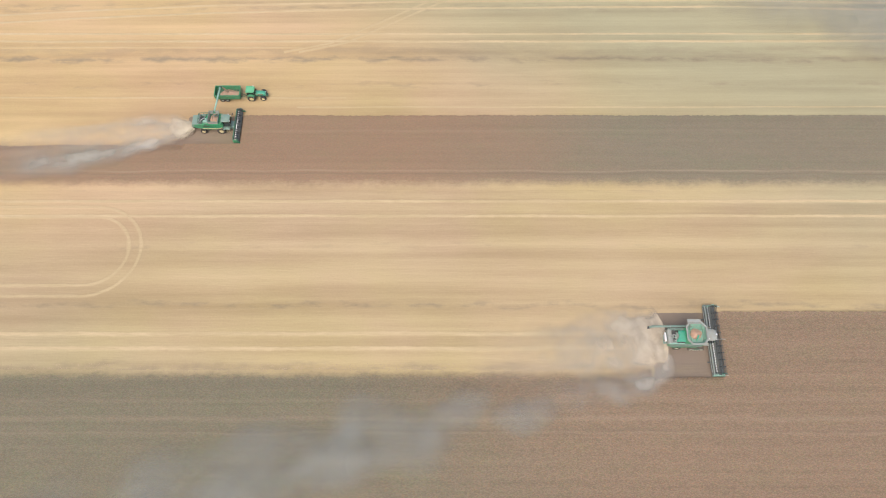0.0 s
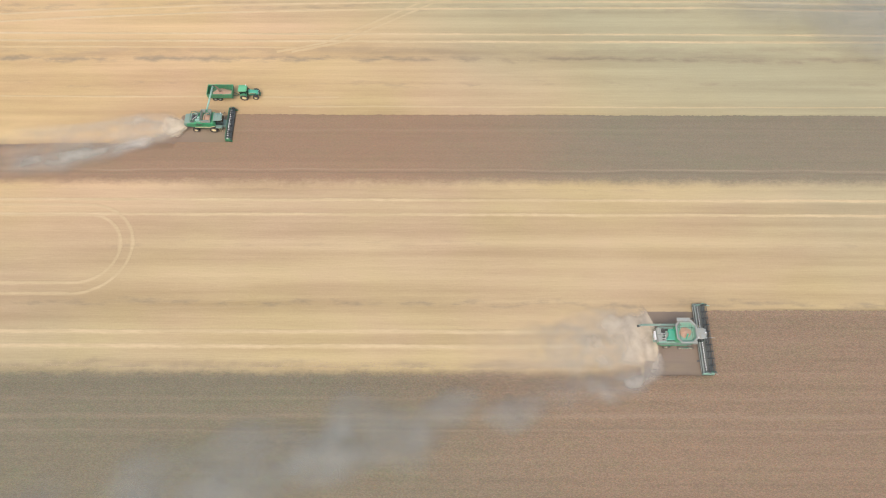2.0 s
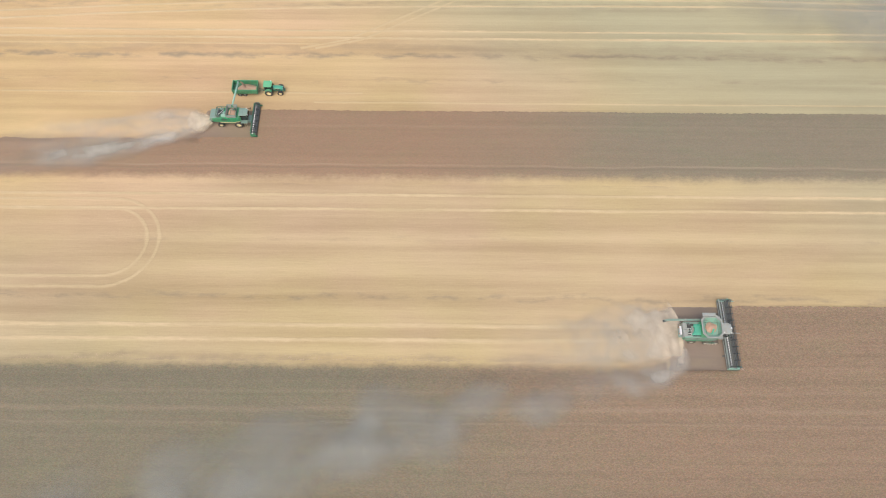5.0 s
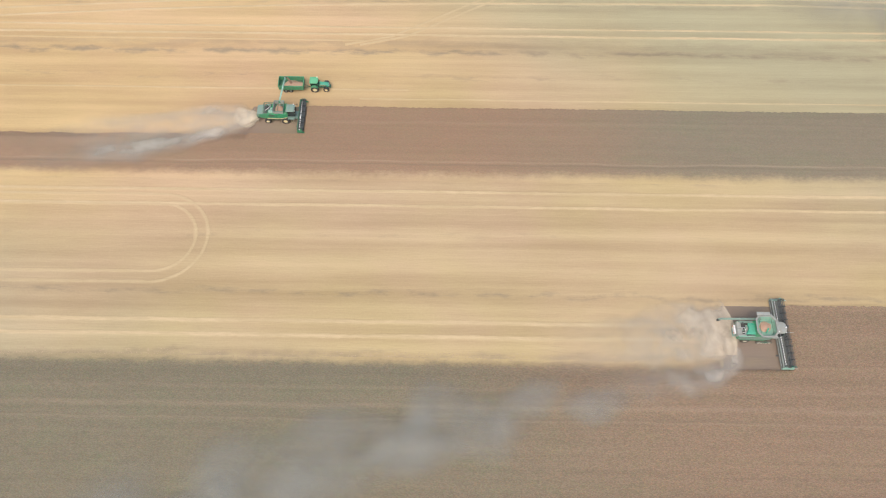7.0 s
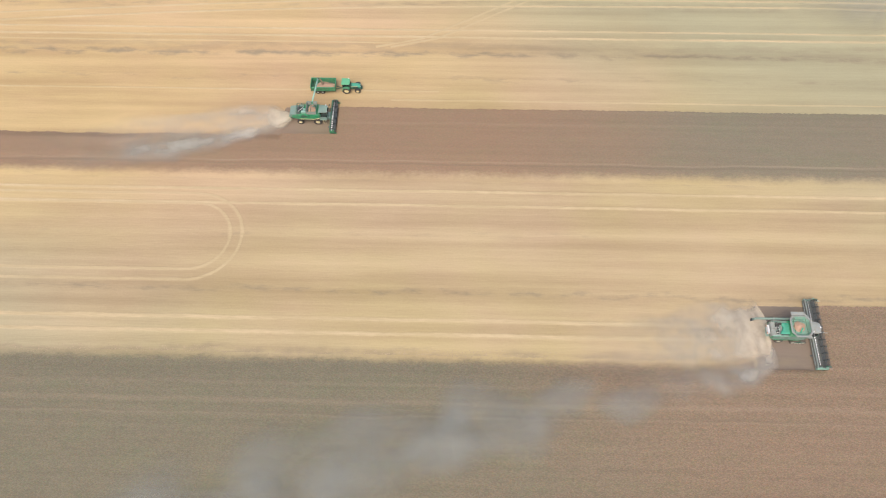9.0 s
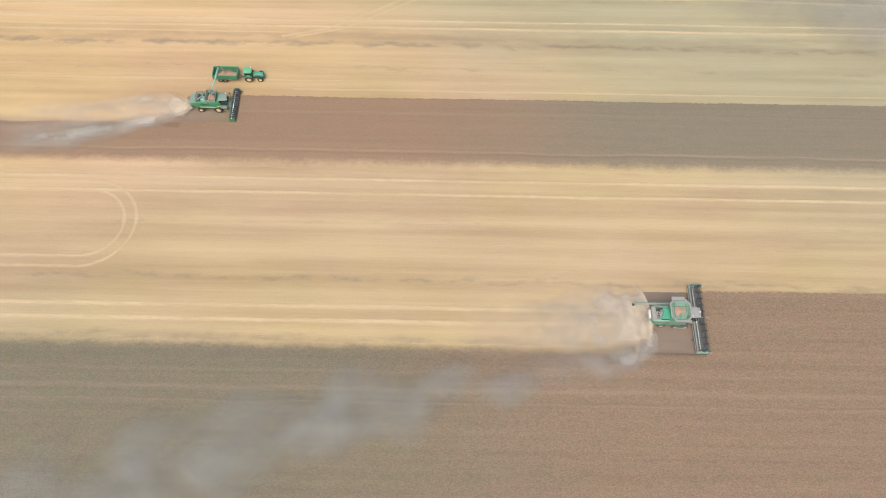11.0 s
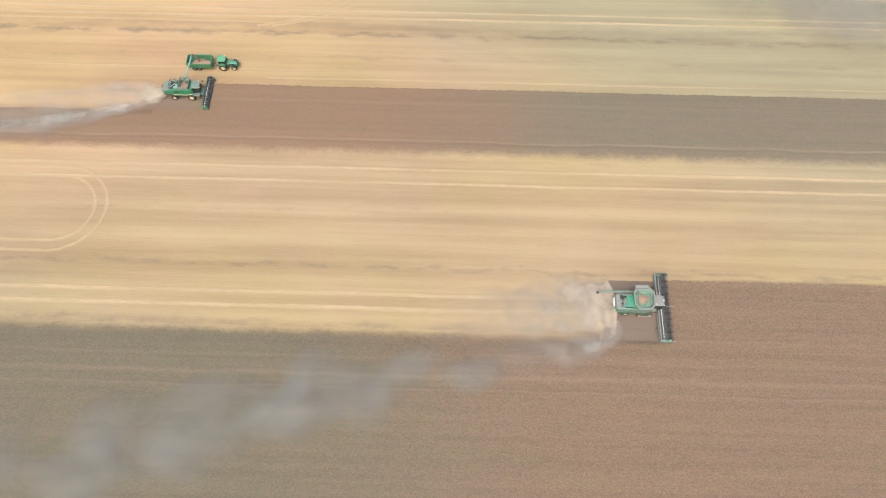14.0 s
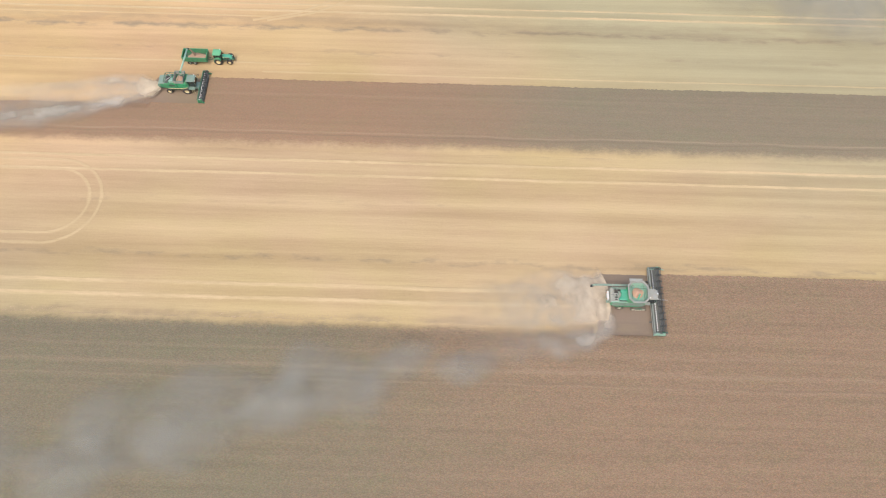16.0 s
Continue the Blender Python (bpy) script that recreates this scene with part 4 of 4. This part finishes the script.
# ---- the smaller combine harvester, unloading ----
def small_combine(at):
    c = thing("combine_harvester", at, "older green combine harvester with yellow wheels, unloading into a trailer", "combine harvester", group="combine harvesters at work")
    body = part("body", prism([(-4.9, 1.6), (-5.1, 2.1), (-5.0, 2.65), (-3.4, 2.85), (-3.3, 3.0), (.5, 3.05), (.75, 2.4), (.5, 1.4), (-1.0, 1.05), (-3.5, 1.2)], -1.2, 1.2, .06), M_GREEN, c, "green sheet-metal body")
    for s in (-1, 1):
        y0, y1 = sorted((s * 1.21, s * 1.34))
        part("side_panel", prism([(-3.6, 1.5), (-3.5, 2.85), (-1.6, 2.95), (-1.5, 1.45)], y0, y1, .05), M_GLOSSGREEN, body, "bright green hinged side panel")
        part("side_panel", prism([(-1.4, 1.45), (-1.5, 2.95), (.4, 2.95), (.5, 1.75)], y0, y1, .05), M_GLOSSGREEN, body, "bright green hinged side panel")
        part("stripe", prism([(-3.55, 1.52), (-3.54, 1.72), (-.6, 1.68), (.42, 1.98), (.44, 1.78), (-.6, 1.48)], *sorted((s * 1.345, s * 1.365)), 0), M_YELLOW, body, "broad yellow stripe")
        part("vent", box((-3.2, s * 1.35 - .01, 2.2), (-1.9, s * 1.35 + .01, 2.7), .01), M_DKGREEN, body, "dark louvred vent")
        part("belt_guard", box((-3.4, s * 1.28 - .05, 1.2), (-1.0, s * 1.28 + .05, 1.42), .03), M_DKGREEN, body)
    part("rear_hood", prism([(-5.55, 1.75), (-5.65, 2.2), (-5.4, 2.75), (-4.05, 2.9), (-3.85, 1.9)], -1.12, 1.12, .1), M_GREYGREEN, c, "dusty grey-green straw hood")
    part("hood_lip", prism([(-5.62, 1.55), (-5.72, 1.95), (-5.6, 2.0), (-5.48, 1.6)], -1.0, 1.0, .02), M_GREEN, c)
    part("chopper", prism([(-5.6, 1.0), (-5.65, 1.5), (-5.1, 1.8), (-4.7, 1.1)], -.9, .9, .05), M_DKGREEN, c)
    part("tail_vane", box((-5.95, -.85, 1.02), (-5.6, .85, 1.08), .01), M_DARKSTEEL, c)
    part("engine_deck", box((-4.0, -1.05, 2.86), (-2.15, 1.05, 2.98), .03), M_DARKSTEEL, c)
    part("engine_block", box((-3.7, -.45, 2.98), (-2.85, .35, 3.35), .07), M_BLACK, c, "black engine on the open deck")
    part("radiator_box", box((-3.05, -1.02, 2.97), (-2.2, -.55, 3.5), .06), M_PALEMINT, c, "faded mint radiator housing")
    part("air_filter", rod((-2.7, -.3, 3.42), (-2.25, -.3, 3.55), .2, None, 14), M_PALEMINT, c, "", True)
    part("fuel_tank", rod((-3.7, .75, 3.2), (-2.6, .75, 3.2), .24, None, 14), M_GREYGREEN, c, "", True)
    part("cooling_pipe", pipe([(-3.75, -.7, 3.1), (-3.5, -.65, 3.5), (-3.0, -.2, 3.52), (-2.7, .4, 3.4)], .06, 8), M_STEEL, c)
    part("exhaust", rod((-3.45, .45, 3.1), (-3.45, .45, 3.75), .08, None, 10), M_DKGREEN, c)
    part("radiator_screen", rod((-2.7, -1.2, 2.5), (-2.7, -1.37, 2.5), .42, None, 20), M_DKGREEN, c, "round dark radiator screen")
    part("hand_rail", rail([(-4.05, -1.02, 3.55), (-4.1, 0, 3.55), (-4.05, 1.02, 3.55), (-3.2, 1.08, 3.6), (-2.2, 1.1, 3.6)], .05), M_DKGREEN, c)
    part("hand_rail", rail([(-4.05, -1.02, 3.55), (-3.3, -1.08, 3.6)], .05), M_DKGREEN, c)
    lo = [(-1.95, -1.2), (-.15, -1.2), (-.15, 1.2), (-1.95, 1.2)]
    hi = [(-2.05, -1.25), (-.02, -1.25), (-.02, 1.35), (-2.05, 1.35)]
    tank = part("grain_tank", funnel(lo, hi, 3.0, 3.85), M_GREY, c, "grey open grain tank walls")
    part("tank_rim", funnel([(-2.08, -1.28), (.01, -1.28), (.01, 1.38), (-2.08, 1.38)], [(-2.08, -1.28), (.01, -1.28), (.01, 1.38), (-2.08, 1.38)], 3.8, 3.88, .12), M_GREYGREEN, tank)
    part("tank_brace", rod((-1.1, -1.25, 3.8), (-1.1, 1.3, 3.8), .04, None, 6), M_DKGREEN, tank)
    part("tank_floor", plate(lo, 2.98, 3.04, 0), M_DKGREEN, tank)
    part("filling_auger", rod((-.5, .7, 3.1), (-.8, .1, 3.95), .12, None, 10), M_GREYGREEN, tank)
    cab = part("cab", prism([(.6, 1.7), (.55, 3.1), (1.85, 3.15), (2.15, 2.3), (1.95, 1.6)], -.85, .85, .06), M_GLASS, c, "dark glazed driver's cab")
    roof = part("cab_roof", plate([(.35, -.9), (1.85, -.9), (2.1, -.68), (2.1, .68), (1.85, .9), (.35, .9)], 3.15, 3.36, .07), M_GREYGREEN, cab, "flat grey-green cab roof", True)
    part("cooling_unit", box((.6, -.4, 3.35), (1.2, .4, 3.44), .03), M_GREYGREEN, roof)
    for s in (-1, 1):
        part("cab_pillar", pipe([(1.95, s * .83, 1.65), (2.14, s * .83, 2.3), (1.85, s * .83, 3.15)], .045, 6), M_DKGREEN, cab)
        part("mirror", pipe([(2.0, s * .88, 3.0), (2.4, s * 1.3, 2.9)], .025, 6, box((2.34, s * 1.33 - .1, 2.55), (2.44, s * 1.33 + .1, 2.98), .02)), M_BLACK, cab)
        part("work_light", box((2.05, s * .6 - .1, 3.12), (2.16, s * .6 + .1, 3.26), .02), M_LAMP, cab)
    part("beacon", rod((1.8, .78, 3.35), (1.8, .78, 3.6), .08), M_LAMP, cab, "pale roof beacon")
    part("feeder_house", prism([(.8, .9), (.8, 1.8), (2.75, 1.1), (2.75, .3)], -.7, .7, .04), M_GREYGREEN, c, "dusty grey-green feeder house")
    part("platform", box((.6, -1.6, 1.6), (1.9, -.9, 1.66), .01), M_GREYGREEN, c)
    part("hand_rail", rail([(.65, -1.55, 2.5), (1.85, -1.55, 2.5)], .03), M_GREYGREEN, c)
    part("ladder", pipe([(1.3, -1.6, .5), (1.2, -1.55, 1.65)], .03, 6, pipe([(1.7, -1.6, .5), (1.6, -1.55, 1.65)], .03, 6)), M_YELLOW, c)
    arm = part("unloading_auger", pipe([(-1.0, 1.2, 2.6), (-1.0, 1.45, 3.6), (-.15, 6.35, 4.7)], .17, 12), M_PALEMINT, c, "long pale green unloading auger swung out sideways", True)
    part("auger_flange", rod((-.62, 3.62, 4.08), (-.6, 3.74, 4.11), .22, None, 12), M_GREYGREEN, arm)
    part("auger_elbow", rod((-1.0, 1.3, 3.3), (-1.0, 1.5, 3.66), .25, None, 12), M_GREEN, arm)
    part("auger_spout", rod((-.18, 6.3, 4.78), (-.08, 6.75, 4.3), .19, .15, 10), M_BLACK, arm, "dark spout at the auger's end")
    part("front_axle", rod((0, -1.3, .82), (0, 1.3, .82), .2), M_DKGREEN, c)
    part("rear_axle", rod((-3.6, -1.3, .62), (-3.6, 1.3, .62), .12), M_DKGREEN, c)
    part("chassis", box((-3.8, -.5, .7), (.6, .5, 1.25), .05), M_DKGREEN, c)
    for s in (-1, 1):
        wheel(c, 0, s * 1.3, .84, .6, .45, s)
        wheel(c, -3.6, s * 1.28, .64, .45, .34, s)
    add_header(c, 2.62, 3.68, 3.66, 5, False)
    g = thing("grain_heap", at, "orange-brown harvested grain in the open tank", "grain")
    part("heap", heap(-1.05, .0, .8, 1.05, 3.03, .5, 5), M_GRAIN, g)
    return c


small_combine((-44.45, 79.7, 0))


# ---- tractor and trailer beside it ----
def tractor(at):
    c = thing("tractor", at, "green farm tractor with yellow wheels, hitched to a trailer", "tractor")
    part("chassis", box((-.6, -.32, .55), (2.6, .32, 1.05), .06), M_DKGREEN, c)
    hood = part("hood", prism([(.75, 1.0), (.75, 1.75), (2.2, 1.62), (2.75, 1.45), (2.85, 1.05), (2.75, .85)], -.42, .42, .09), M_HOOD, c, "bright green engine hood", True)
    part("grille", box((2.8, -.3, .95), (2.88, .3, 1.35), .02), M_BLACK, hood)
    for s in (-1, 1):
        part("headlight", box((2.78, s * .3 - .08, 1.38), (2.86, s * .3 + .08, 1.48), .02), M_LAMP, hood)
        part("hood_vent", box((1.2, s * .43 - .01, 1.15), (2.3, s * .43 + .01, 1.45), .01), M_BLACK, hood)
        part("stripe", box((.8, s * .43 - .012, 1.5), (2.2, s * .43 + .012, 1.56), 0), M_YELLOW, hood)
    cab = part("cab", prism([(-.75, 1.2), (-.85, 2.5), (.55, 2.5), (.8, 1.6), (.7, 1.1)], -.72, .72, .06), M_GLASS, c, "dark glazed cab")
    part("cab_roof", plate([(-1.0, -.8), (.55, -.8), (.75, -.5), (.75, .5), (.55, .8), (-1.0, .8)], 2.5, 2.72, .08), M_ROOF, cab, "bright green cab roof", True)
    for x in (-.8, .62):
        for s in (-1, 1):
            part("cab_pillar", pipe([(x, s * .72, 1.2), (x - .04, s * .72, 2.5)], .045, 6), M_DKGREEN, cab)
    part("beacon", rod((.5, .62, 2.7), (.5, .62, 2.95), .08), M_LAMP, cab, "pale roof beacon")
    part("exhaust", rod((.95, -.4, 1.6), (.95, -.4, 2.6), .05, None, 8), M_BLACK, c)
    for s in (-1, 1):
        y0, y1 = sorted((s * .62, s * 1.2))
        bm = prism([(-1.0, .9), (-.8, 1.55), (-.35, 1.85), (.25, 1.82), (.6, 1.5), (.52, 1.45), (.2, 1.74), (-.32, 1.77), (-.7, 1.5), (-.9, .9)], y0, y1, .015)
        part("fender", bm, M_GREEN, c, "green rear fender")
        wheel(c, -.1, s * .95, .84, .5, .46, s)
        wheel(c, 2.2, s * .82, .6, .38, .32, s)
        y0, y1 = sorted((s * .66, s * 1.0))
        part("front_fender", prism([(1.75, 1.15), (2.0, 1.28), (2.45, 1.28), (2.7, 1.1), (2.66, 1.06), (2.43, 1.23), (2.0, 1.23), (1.78, 1.1)], y0, y1, .01), M_BLACK, c)
    part("front_weight", box((2.85, -.35, .6), (3.15, .35, .95), .05), M_DKGREEN, c)
    part("front_axle", rod((2.2, -.75, .6), (2.2, .75, .6), .1), M_DKGREEN, c)
    part("hitch", box((-1.25, -.08, .5), (-.55, .08, .62), .02), M_BLACK, c)
    return c


def trailer(at):
    c = thing("grain_trailer", at, "green tipping trailer being filled with grain", "trailer")
    floor = plate([(-2.5, -1.15), (2.5, -1.15), (2.5, 1.15), (-2.5, 1.15)], 1.05, 1.15, .01)
    part("bed", floor, M_DKGREEN, c)
    for s in (-1, 1):
        y0, y1 = sorted((s * 1.14, s * 1.22))
        side = part("side_wall", prism([(-2.54, 1.05), (2.54, 1.05), (2.58, 2.22), (-2.58, 2.22)], y0, y1, .01), M_GREEN, c, "green ribbed steel side wall")
        for k in range(7):
            x = -2.46 + k * .82
            part("rib", box((x - .05, min(s * 1.22, s * 1.29), 1.05), (x + .05, max(s * 1.22, s * 1.29), 2.18), .01), M_GREEN, side)
        lo, hi = sorted((s * 1.12, s * 1.31))
        part("top_rail", box((-2.58, lo, 2.18), (2.58, hi, 2.28), .02), M_GREEN, side)
    for x in (-2.54, 2.54):
        end = part("end_wall", box((x - .04, -1.14, 1.05), (x + .04, 1.14, 2.2), .01), M_GREEN, c)
        part("top_rail", box((x - .07, -1.14, 2.18), (x + .07, 1.14, 2.28), .02), M_GREEN, end)
    part("frame", box((-2.3, -.5, .75), (2.5, .5, 1.05), .03), M_BLACK, c)
    part("drawbar", pipe([(2.4, -.4, .8), (3.7, 0, .6), (4.35, 0, .56)], .06, 8, pipe([(2.4, .4, .8), (3.7, 0, .6)], .06, 8)), M_DKGREEN, c)
    for x in (-1.25, -.25):
        part("axle", rod((x, -.95, .5), (x, .95, .5), .07), M_BLACK, c)
        for s in (-1, 1):
            wheel(c, x, s * .98, .5, .36, .24, s, None, M_GREY)
    g = thing("grain_heap", at, "orange-brown harvested grain heaped in the trailer", "grain")
    part("heap", heap(.3, .0, 2.1, 1.05, 1.16, .6, 9), M_GRAIN, g)
    return c


def grain_stream(top, foot):
    """Grain pouring from the auger's spout, thinning and spreading as it falls."""
    g = thing("grain_stream", (0, 0, 0), "reddish-brown grain pouring from the auger into the trailer", "grain")
    bm = bmesh.new()
    steps, seg = 9, 8
    prev = None
    for i in range(steps + 1):
        t = i / steps
        c = Vector((top[0] + (foot[0] - top[0]) * t ** .7, top[1] + (foot[1] - top[1]) * t ** .7, top[2] + (foot[2] - top[2]) * t))
        r = .1 + .16 * t
        ring = [bm.verts.new((c.x + r * math.cos(a) * (1 + .3 * noise.noise((a, t * 4, 1))), c.y + r * math.sin(a), c.z)) for a in [2 * math.pi * k / seg for k in range(seg)]]
        if prev:
            for k in range(seg):
                bm.faces.new((prev[k], prev[(k + 1) % seg], ring[(k + 1) % seg], ring[k]))
        else:
            bm.faces.new(ring[::-1])
        prev = ring
    bm.faces.new(prev)
    bmesh.ops.recalc_face_normals(bm, faces=bm.faces)
    part("falling_grain", bm, M_GRAIN, g)


grain_stream((-44.53, 86.45, 4.25), (-44.0, 87.1, 1.5))
tractor((-39.15, 87.1, 0))
trailer((-44.0, 87.0, 0))


# ---- dust thrown up behind the harvesters ----
def along(path, u):
    """A smooth curve through the path's rows, u from 0 to 1."""
    f = u * (len(path) - 1)
    i = min(int(f), len(path) - 2)
    f -= i
    p0, p1, p2, p3 = path[max(i - 1, 0)], path[i], path[i + 1], path[min(i + 2, len(path) - 1)]
    return [.5 * (2 * b + (c - a) * f + (2 * a - 5 * b + 4 * c - d) * f * f + (3 * b - a - 3 * c + d) * f ** 3) for a, b, c, d in zip(p0, p1, p2, p3)]


def dust(name, path, label, mat, layers, seed, bow=0.0):
    """Nested drifting shells of dust along a path of (x, y, half width, height)."""
    rng = random.Random(seed)
    verts, faces, uvs = [], [], []
    nu, nv = 90, 28
    for k in range(layers):
        off = len(verts)
        lift = (k + .6) / layers
        for i in range(nu + 1):
            u = i / nu
            x, y, w, h = along(path, u)
            b, a = along(path, min(1, u + .04)), along(path, max(0, u - .04))
            t = Vector((b[0] - a[0], b[1] - a[1])).normalized()
            s = Vector((-t.y, t.x))
            for j in range(nv + 1):
                v = j / nv * 2 - 1
                ww = w * (.75 + .25 * lift) * (1 + .3 * noise.noise((u * 9, seed, v * 2 + k)))
                bulge = 1 + .3 * noise.noise((u * 14, v * 2.5, seed + k * 2.3)) + .06 * noise.noise((u * 40, v * 7, seed + k * 3.3))
                zz = .25 + h * lift * bulge * max(0.0, 1 - v * v) ** .7
                back = bow * v * v * max(0.0, 1 - u * 3)
                verts.append((x + s.x * v * ww + t.x * back, y + s.y * v * ww + t.y * back, zz))
                uvs.append((u, (v + 1) / 2))
        w1 = nv + 1
        for i in range(nu):
            for j in range(nv):
                a = off + i * w1 + j
                faces.append((a, a + 1, a + w1 + 1, a + w1))
    me = bpy.data.meshes.new(name)
    me.from_pydata(verts, [], faces)
    lay = me.uv_layers.new(name="UVMap")
    for loop in me.loops:
        lay.data[loop.index].uv = uvs[loop.vertex_index]
    for p in me.polygons:
        p.use_smooth = True
    me.materials.append(mat)
    return tagged(new(name, me), label, "dust", kind="stuff")


def puffs(name, rows, label, mat, seed, lean):
    """Low drifting puffs: rows of (x, y, radius, height, thickness), drawn out along the drift."""
    verts, faces, uvs = [], [], []
    rings, seg = 9, 32
    turn = Matrix.Rotation(lean, 2)
    for n, (x, y, r, h, thick) in enumerate(rows):
        off = len(verts)
        for i in range(rings + 1):
            t = i / rings
            for j in range(seg):
                a = 2 * math.pi * j / seg
                lobe = 1 + .35 * noise.noise((math.cos(a) * 1.2, math.sin(a) * 1.2, seed + n * 3.7)) + .14 * noise.noise((math.cos(a) * 3.5, math.sin(a) * 3.5, seed - n))
                p = turn @ Vector((1.35 * r * t * lobe * math.cos(a), .85 * r * t * lobe * math.sin(a)))
                bulge = 1 + .35 * noise.noise((p.x * .3, p.y * .3, seed + n)) + .12 * noise.noise((p.x * .9, p.y * .9, seed + n))
                verts.append((x + p.x, y + p.y, .7 + h * bulge * max(0.0, 1 - t * t) ** .8))
                uvs.append((t, thick))
        for i in range(rings):
            for j in range(seg):
                a, b = off + i * seg + j, off + i * seg + (j + 1) % seg
                faces.append((a, a + seg, b + seg, b))
    me = bpy.data.meshes.new(name)
    me.from_pydata(verts, [], faces)
    lay = me.uv_layers.new(name="UVMap")
    for loop in me.loops:
        lay.data[loop.index].uv = uvs[loop.vertex_index]
    for p in me.polygons:
        p.use_smooth = True
    me.materials.append(mat)
    return tagged(new(name, me), label, "dust", kind="stuff")


dust("dust_cloud", [(39.6, 35.0, 7.3, 1.8), (35, 34.7, 7.9, 2.4), (27, 33.9, 7.7, 2.6), (17, 33.0, 7.0, 2.4), (2, 32.0, 6.4, 2.0)],
     "thick pale chaff dust blown out behind the combine harvester", M_DUST_WARM, 2, 3, 2.4)
dust("dust_cloud", [(39.4, 32.6, 1.5, 1.4), (37.8, 29.2, 3.2, 2.0), (33.4, 27.0, 4.8, 2.4), (27, 26.4, 5.4, 2.6), (20, 26.0, 5.4, 2.6), (12, 25.6, 4.6, 2.4)],
     "grey billows of dust drifting off the cut edge", M_DUST_GREY, 1, 5)
puffs("dust_cloud", [(14, 22.0, 5.4, 1.5, .8), (2.5, 22.6, 5.6, 1.5, .85), (-5, 17.0, 7.5, 1.7, 1.0), (-13, 21.6, 6.5, 1.5, .7), (-18, 14.0, 8.5, 1.8, 1.0), (-31, 16.6, 8.0, 1.6, .7), (-32, 8.8, 9.5, 1.8, 1.0),
                     (-47, 11.4, 8.5, 1.6, .6), (-48, 3.6, 9.5, 1.8, .9), (-64, 4.0, 9.5, 1.6, .7)],
      "thin grey dust drifting in puffs over the standing crop", M_DUST_PALE, 7, radians(16))
dust("dust_cloud", [(-50.0, 79.4, 1.2, 1.4), (-52.4, 78.9, 3.8, 1.7), (-57, 78.3, 5.0, 2.0), (-65, 77.4, 5.3, 2.2), (-77, 75.6, 5.0, 2.2), (-92, 73.4, 4.6, 2.0), (-112, 71.0, 4.2, 1.8)],
     "pale chaff dust trailing behind the smaller combine harvester", M_DUST_FAR, 2, 12)
puffs("dust_cloud", [(72, 110, 12, 3.5, .7), (92, 104, 14, 4.0, 1.0), (112, 109, 14, 4.0, 1.0), (122, 98, 14, 4.0, .8)],
      "thin grey dust hanging over the far stubble", M_DUST_HAZE, 15, radians(-12))
dust("dust_cloud", [(-55, 76.2, 2.0, 1.6), (-63, 73.8, 3.6, 2.0), (-73, 71.4, 4.4, 2.2), (-86, 69.0, 4.8, 2.2), (-106, 66.0, 4.8, 2.0)],
     "grey dust tail drifting over the uncut strip", M_DUST_TAIL, 1, 19)
